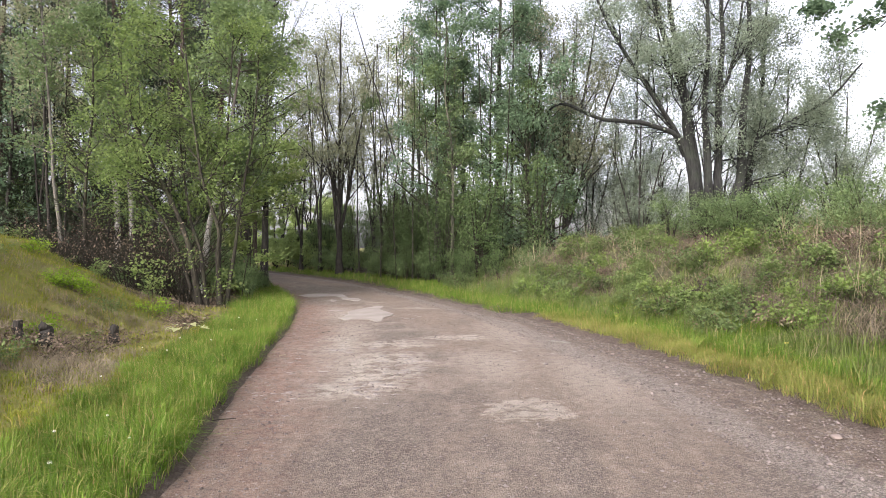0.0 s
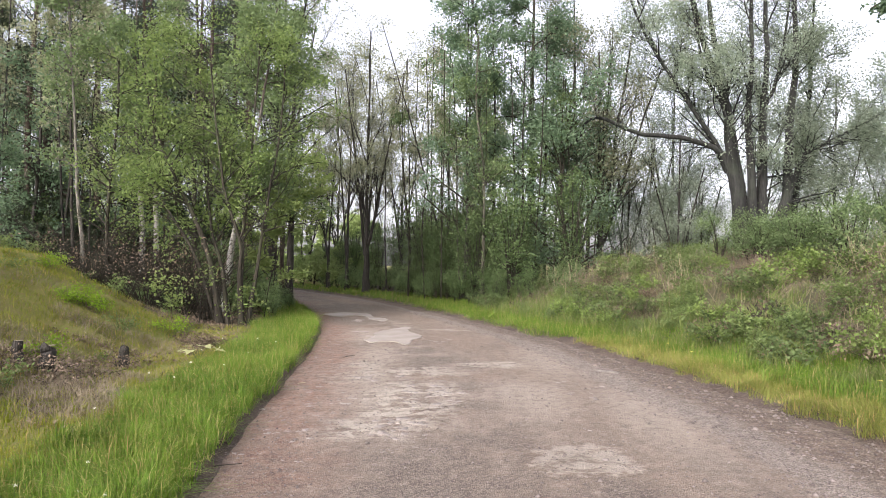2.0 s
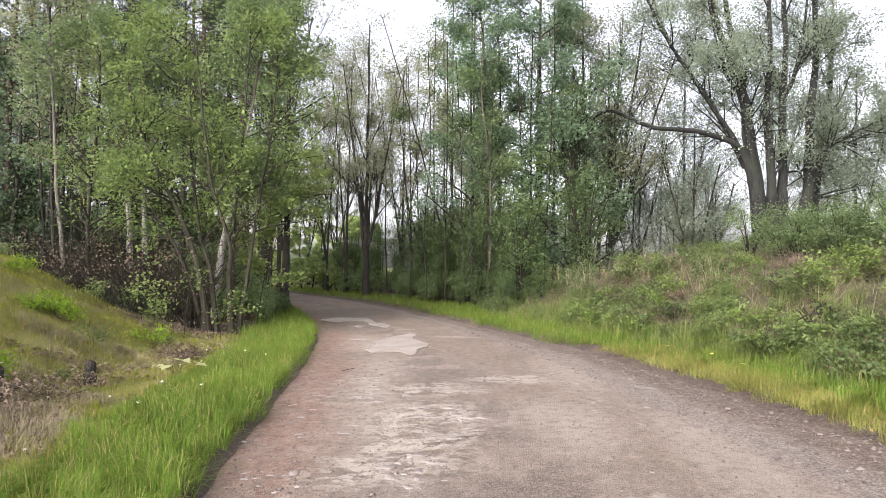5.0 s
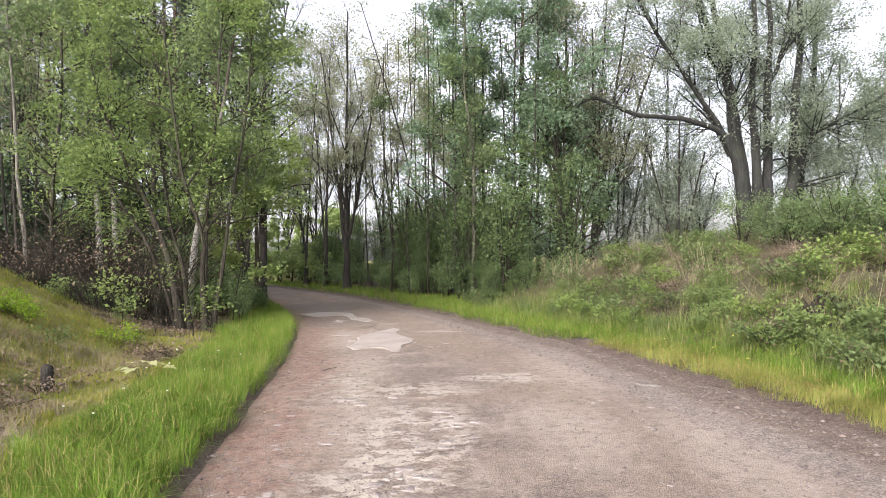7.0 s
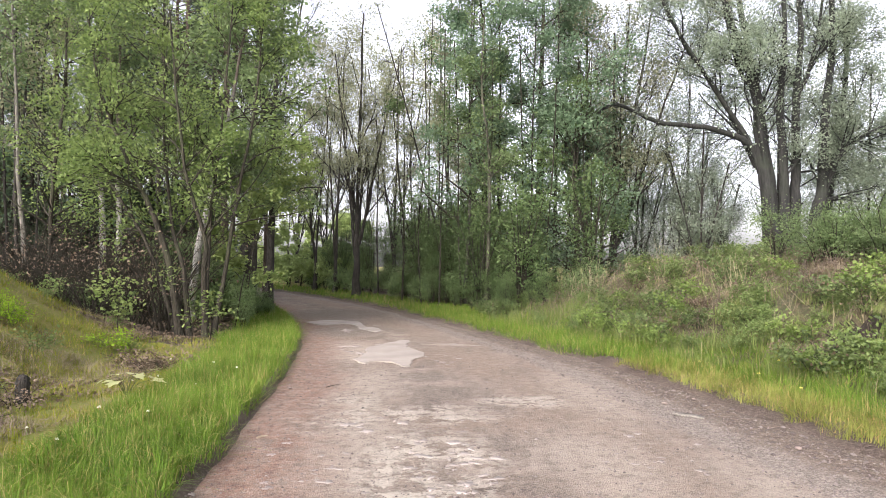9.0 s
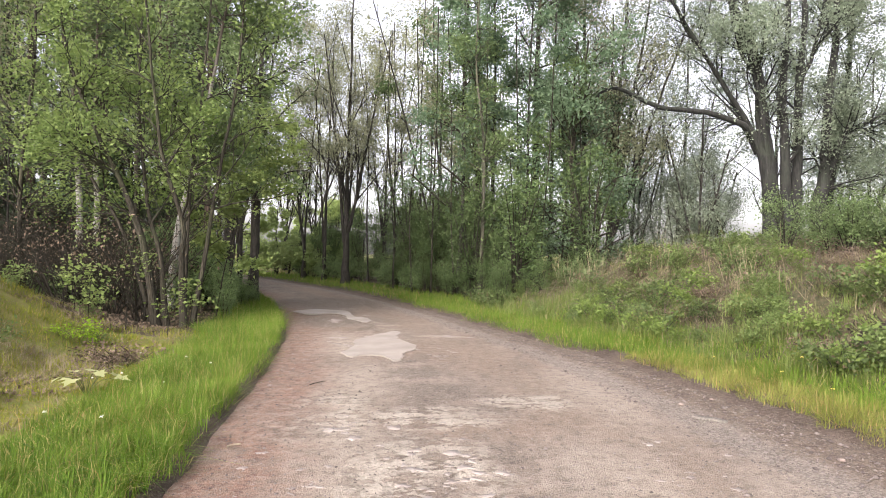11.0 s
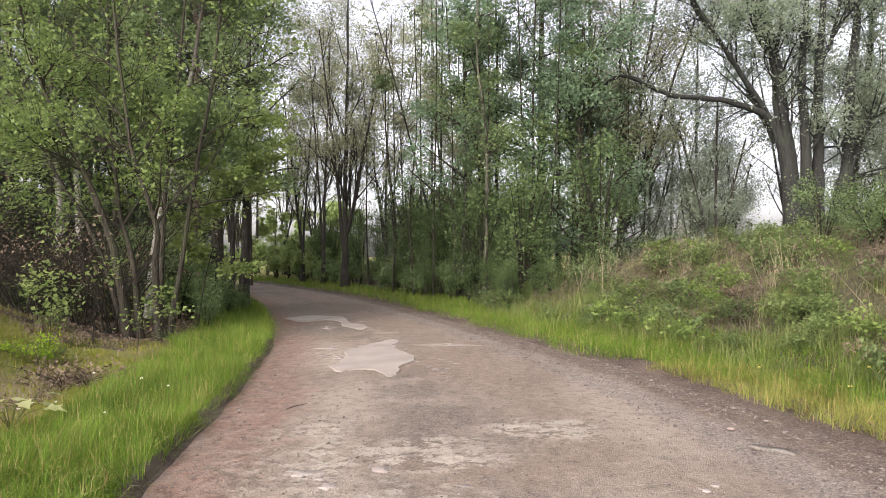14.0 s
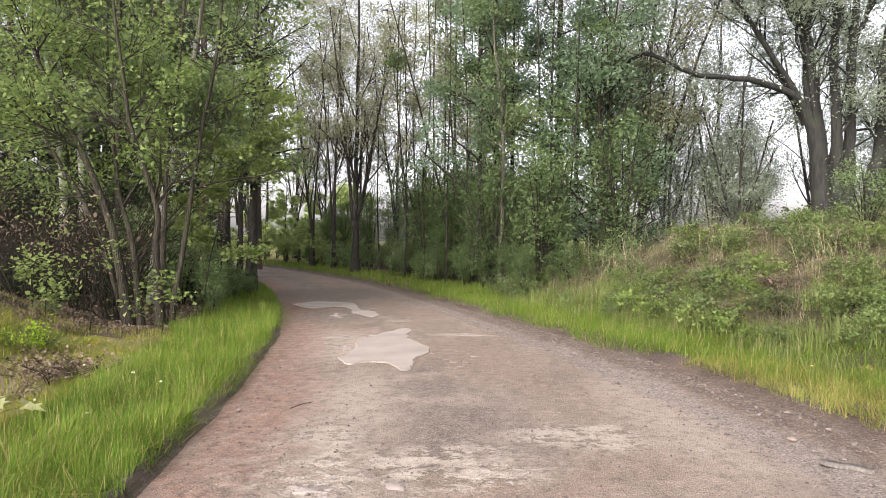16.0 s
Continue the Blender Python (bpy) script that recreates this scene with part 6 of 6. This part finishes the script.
def stump(x, y, r, h, seed, label):
    t = Tree(500 + seed)
    z0 = ground_z(x, y)
    p, rr = t.stem([(0, 0, -0.1), (0.01, 0, h * 0.5), (0.02, 0.01, h)], r * 1.15, r * 0.85, 11, 1.3)
    me = t.wood("trunk", BARK_DARK)
    ob = thing("tree_stump", label, "stump", "cut stumps in the ditch", at=Matrix.Translation((x, y, z0)))
    part("trunk", me, ob)
    bm = bmesh.new()
    bmesh.ops.create_circle(bm, cap_ends=True, segments=11, radius=r * 0.86, matrix=Matrix.Translation((0.02, 0.01, h + 0.002)))
    cut = bpy.data.meshes.new("cut_face")
    bm.to_mesh(cut)
    bm.free()
    cut.materials.append(STALK)
    part("cut_face", cut, ob)


stump(-5.69, 10.95, 0.08, 0.3, 1, "small dark rotten stump in the grass")
stump(-5.85, 9.35, 0.1, 0.34, 2, "dark rotten stump in dead bracken")
stump(-6.1, 9.1, 0.07, 0.3, 3, "dark rotten stump in dead bracken")


# roots and drooping grass over the bare hollows
def hanging_root(x, y, length, seed):
    t = Tree(seed)
    z = ground_z(x, y)
    t.stem([(0, 0, 0.05), (-0.06, -0.05, -0.02), (-0.09, -0.08, -length * 0.5), (-0.08, -0.07, -length)], 0.008, 0.003, 4)
    ob = tagged(new("root", t.wood("root", TWIG)), "thin dark root hanging over a bare earth hollow", "root", "roots in the bank")
    ob.matrix_basis = pose(x, y, z, 0, 0, t.rng.uniform(-25, 25))


for k, (hx, hy, r, d) in enumerate(HOLLOWS):
    for m in range(5):
        a = radians(-25 + 28 * m)
        x, y = hx + 1.0 * r * math.cos(a), hy + 1.0 * r * math.sin(a)
        hanging_root(x, y, 0.22 + 0.05 * (m % 3), 800 + 10 * k + m)
        copy_thing(straw if m % 2 else long_grass, pose(x + 0.08, y + 0.06, ground_z(x + 0.08, y + 0.06) - 0.02, 22, -28, 70 * m) @ Matrix.Scale(0.7, 4))


def flower(seed, material, label, name):
    rng = np.random.default_rng(seed)
    t = Tree(seed)
    t.tube(np.array([(0, 0, 0), (0.01, 0, 0.15), (0.0, 0.01, 0.3)]), [0.003, 0.003, 0.002], 4)
    ob = thing(name, label, "flower", name + "s on the verges")
    part("stalk", t.wood("stalk", WEED), ob)
    a = np.arange(18)[:, None] * 2.4
    pts = np.column_stack([0.012 * np.cos(a), 0.012 * np.sin(a), np.full(18, 0.3)])
    part("petals", leaf_mesh("petals", material, pts, 40, 0.011, rng, 0.006, 0.6, 0, 0.5), ob)
    return ob


def lobed_leaf(size, rng):
    """A broad five-lobed leaf, folded along its rib, stalk at the origin."""
    out = [(0.0, 0.0), (0.18, 0.22), (0.52, 0.28), (0.36, 0.48), (0.5, 0.78), (0.22, 0.74), (0.0, 1.08), (-0.22, 0.74), (-0.5, 0.78), (-0.36, 0.48), (-0.52, 0.28), (-0.18, 0.22)]
    v = [(x * size, y * size, size * (0.12 * abs(x) - 0.35 * y * y + rng.normal(0, 0.02))) for x, y in out]
    v.append((0, 0.42 * size, -0.08 * size))
    n = len(out)
    return mesh_np("leaf", v, np.array([(k, (k + 1) % n, n) for k in range(n)]), [PALE_LEAF])


def pale_plant(x, y, seed, label):
    rng = np.random.default_rng(seed)
    t = Tree(seed)
    ob = thing("pale_leaved_plant", label, "plant", at=Matrix.Translation((x, y, ground_z(x, y) - 0.02)))
    ends = []
    for k in range(9):
        a = k * 2.4 + rng.normal(0, 0.2)
        w, h = rng.uniform(0.05, 0.3), rng.uniform(0.14, 0.3)
        p, r = t.stem([(0, 0, 0), (w * 0.5 * math.cos(a), w * 0.5 * math.sin(a), h * 0.8), (w * math.cos(a), w * math.sin(a), h)], 0.006, 0.003, 5)
        ends.append((p[-1], a))
    part("stalk", t.wood("stalk", GREEN_STALK), ob)
    for p, a in ends:
        lf = part("leaf", lobed_leaf(rng.uniform(0.12, 0.2), rng), ob)
        lf.matrix_basis = pose(p[0], p[1], p[2], rng.normal(8, 10), rng.normal(0, 10), math.degrees(a) - 90)
    return ob


pale_plant(-4.6, 11.25, 611, "low plant with large bleached pale lobed leaves")
white = flower(601, PETAL, "white seed head on a thin stalk", "white_flower")
strew(white, spots(brng, 18, -5, -1.5, 3, 15, lambda x, y, dl, dr: (dl > 0.25) & (dl < 1.7)), brng, 0.5, 0.9)
yel = flower(602, YELLOW, "yellow dandelion on a thin stalk", "dandelion")
strew(yel, [(3.33, 11.2)] + spots(brng, 8, 0, 6, 5, 18, lambda x, y, dl, dr: (dr > 0.4) & (dr < 2.0)), brng, 0.7, 1.1)
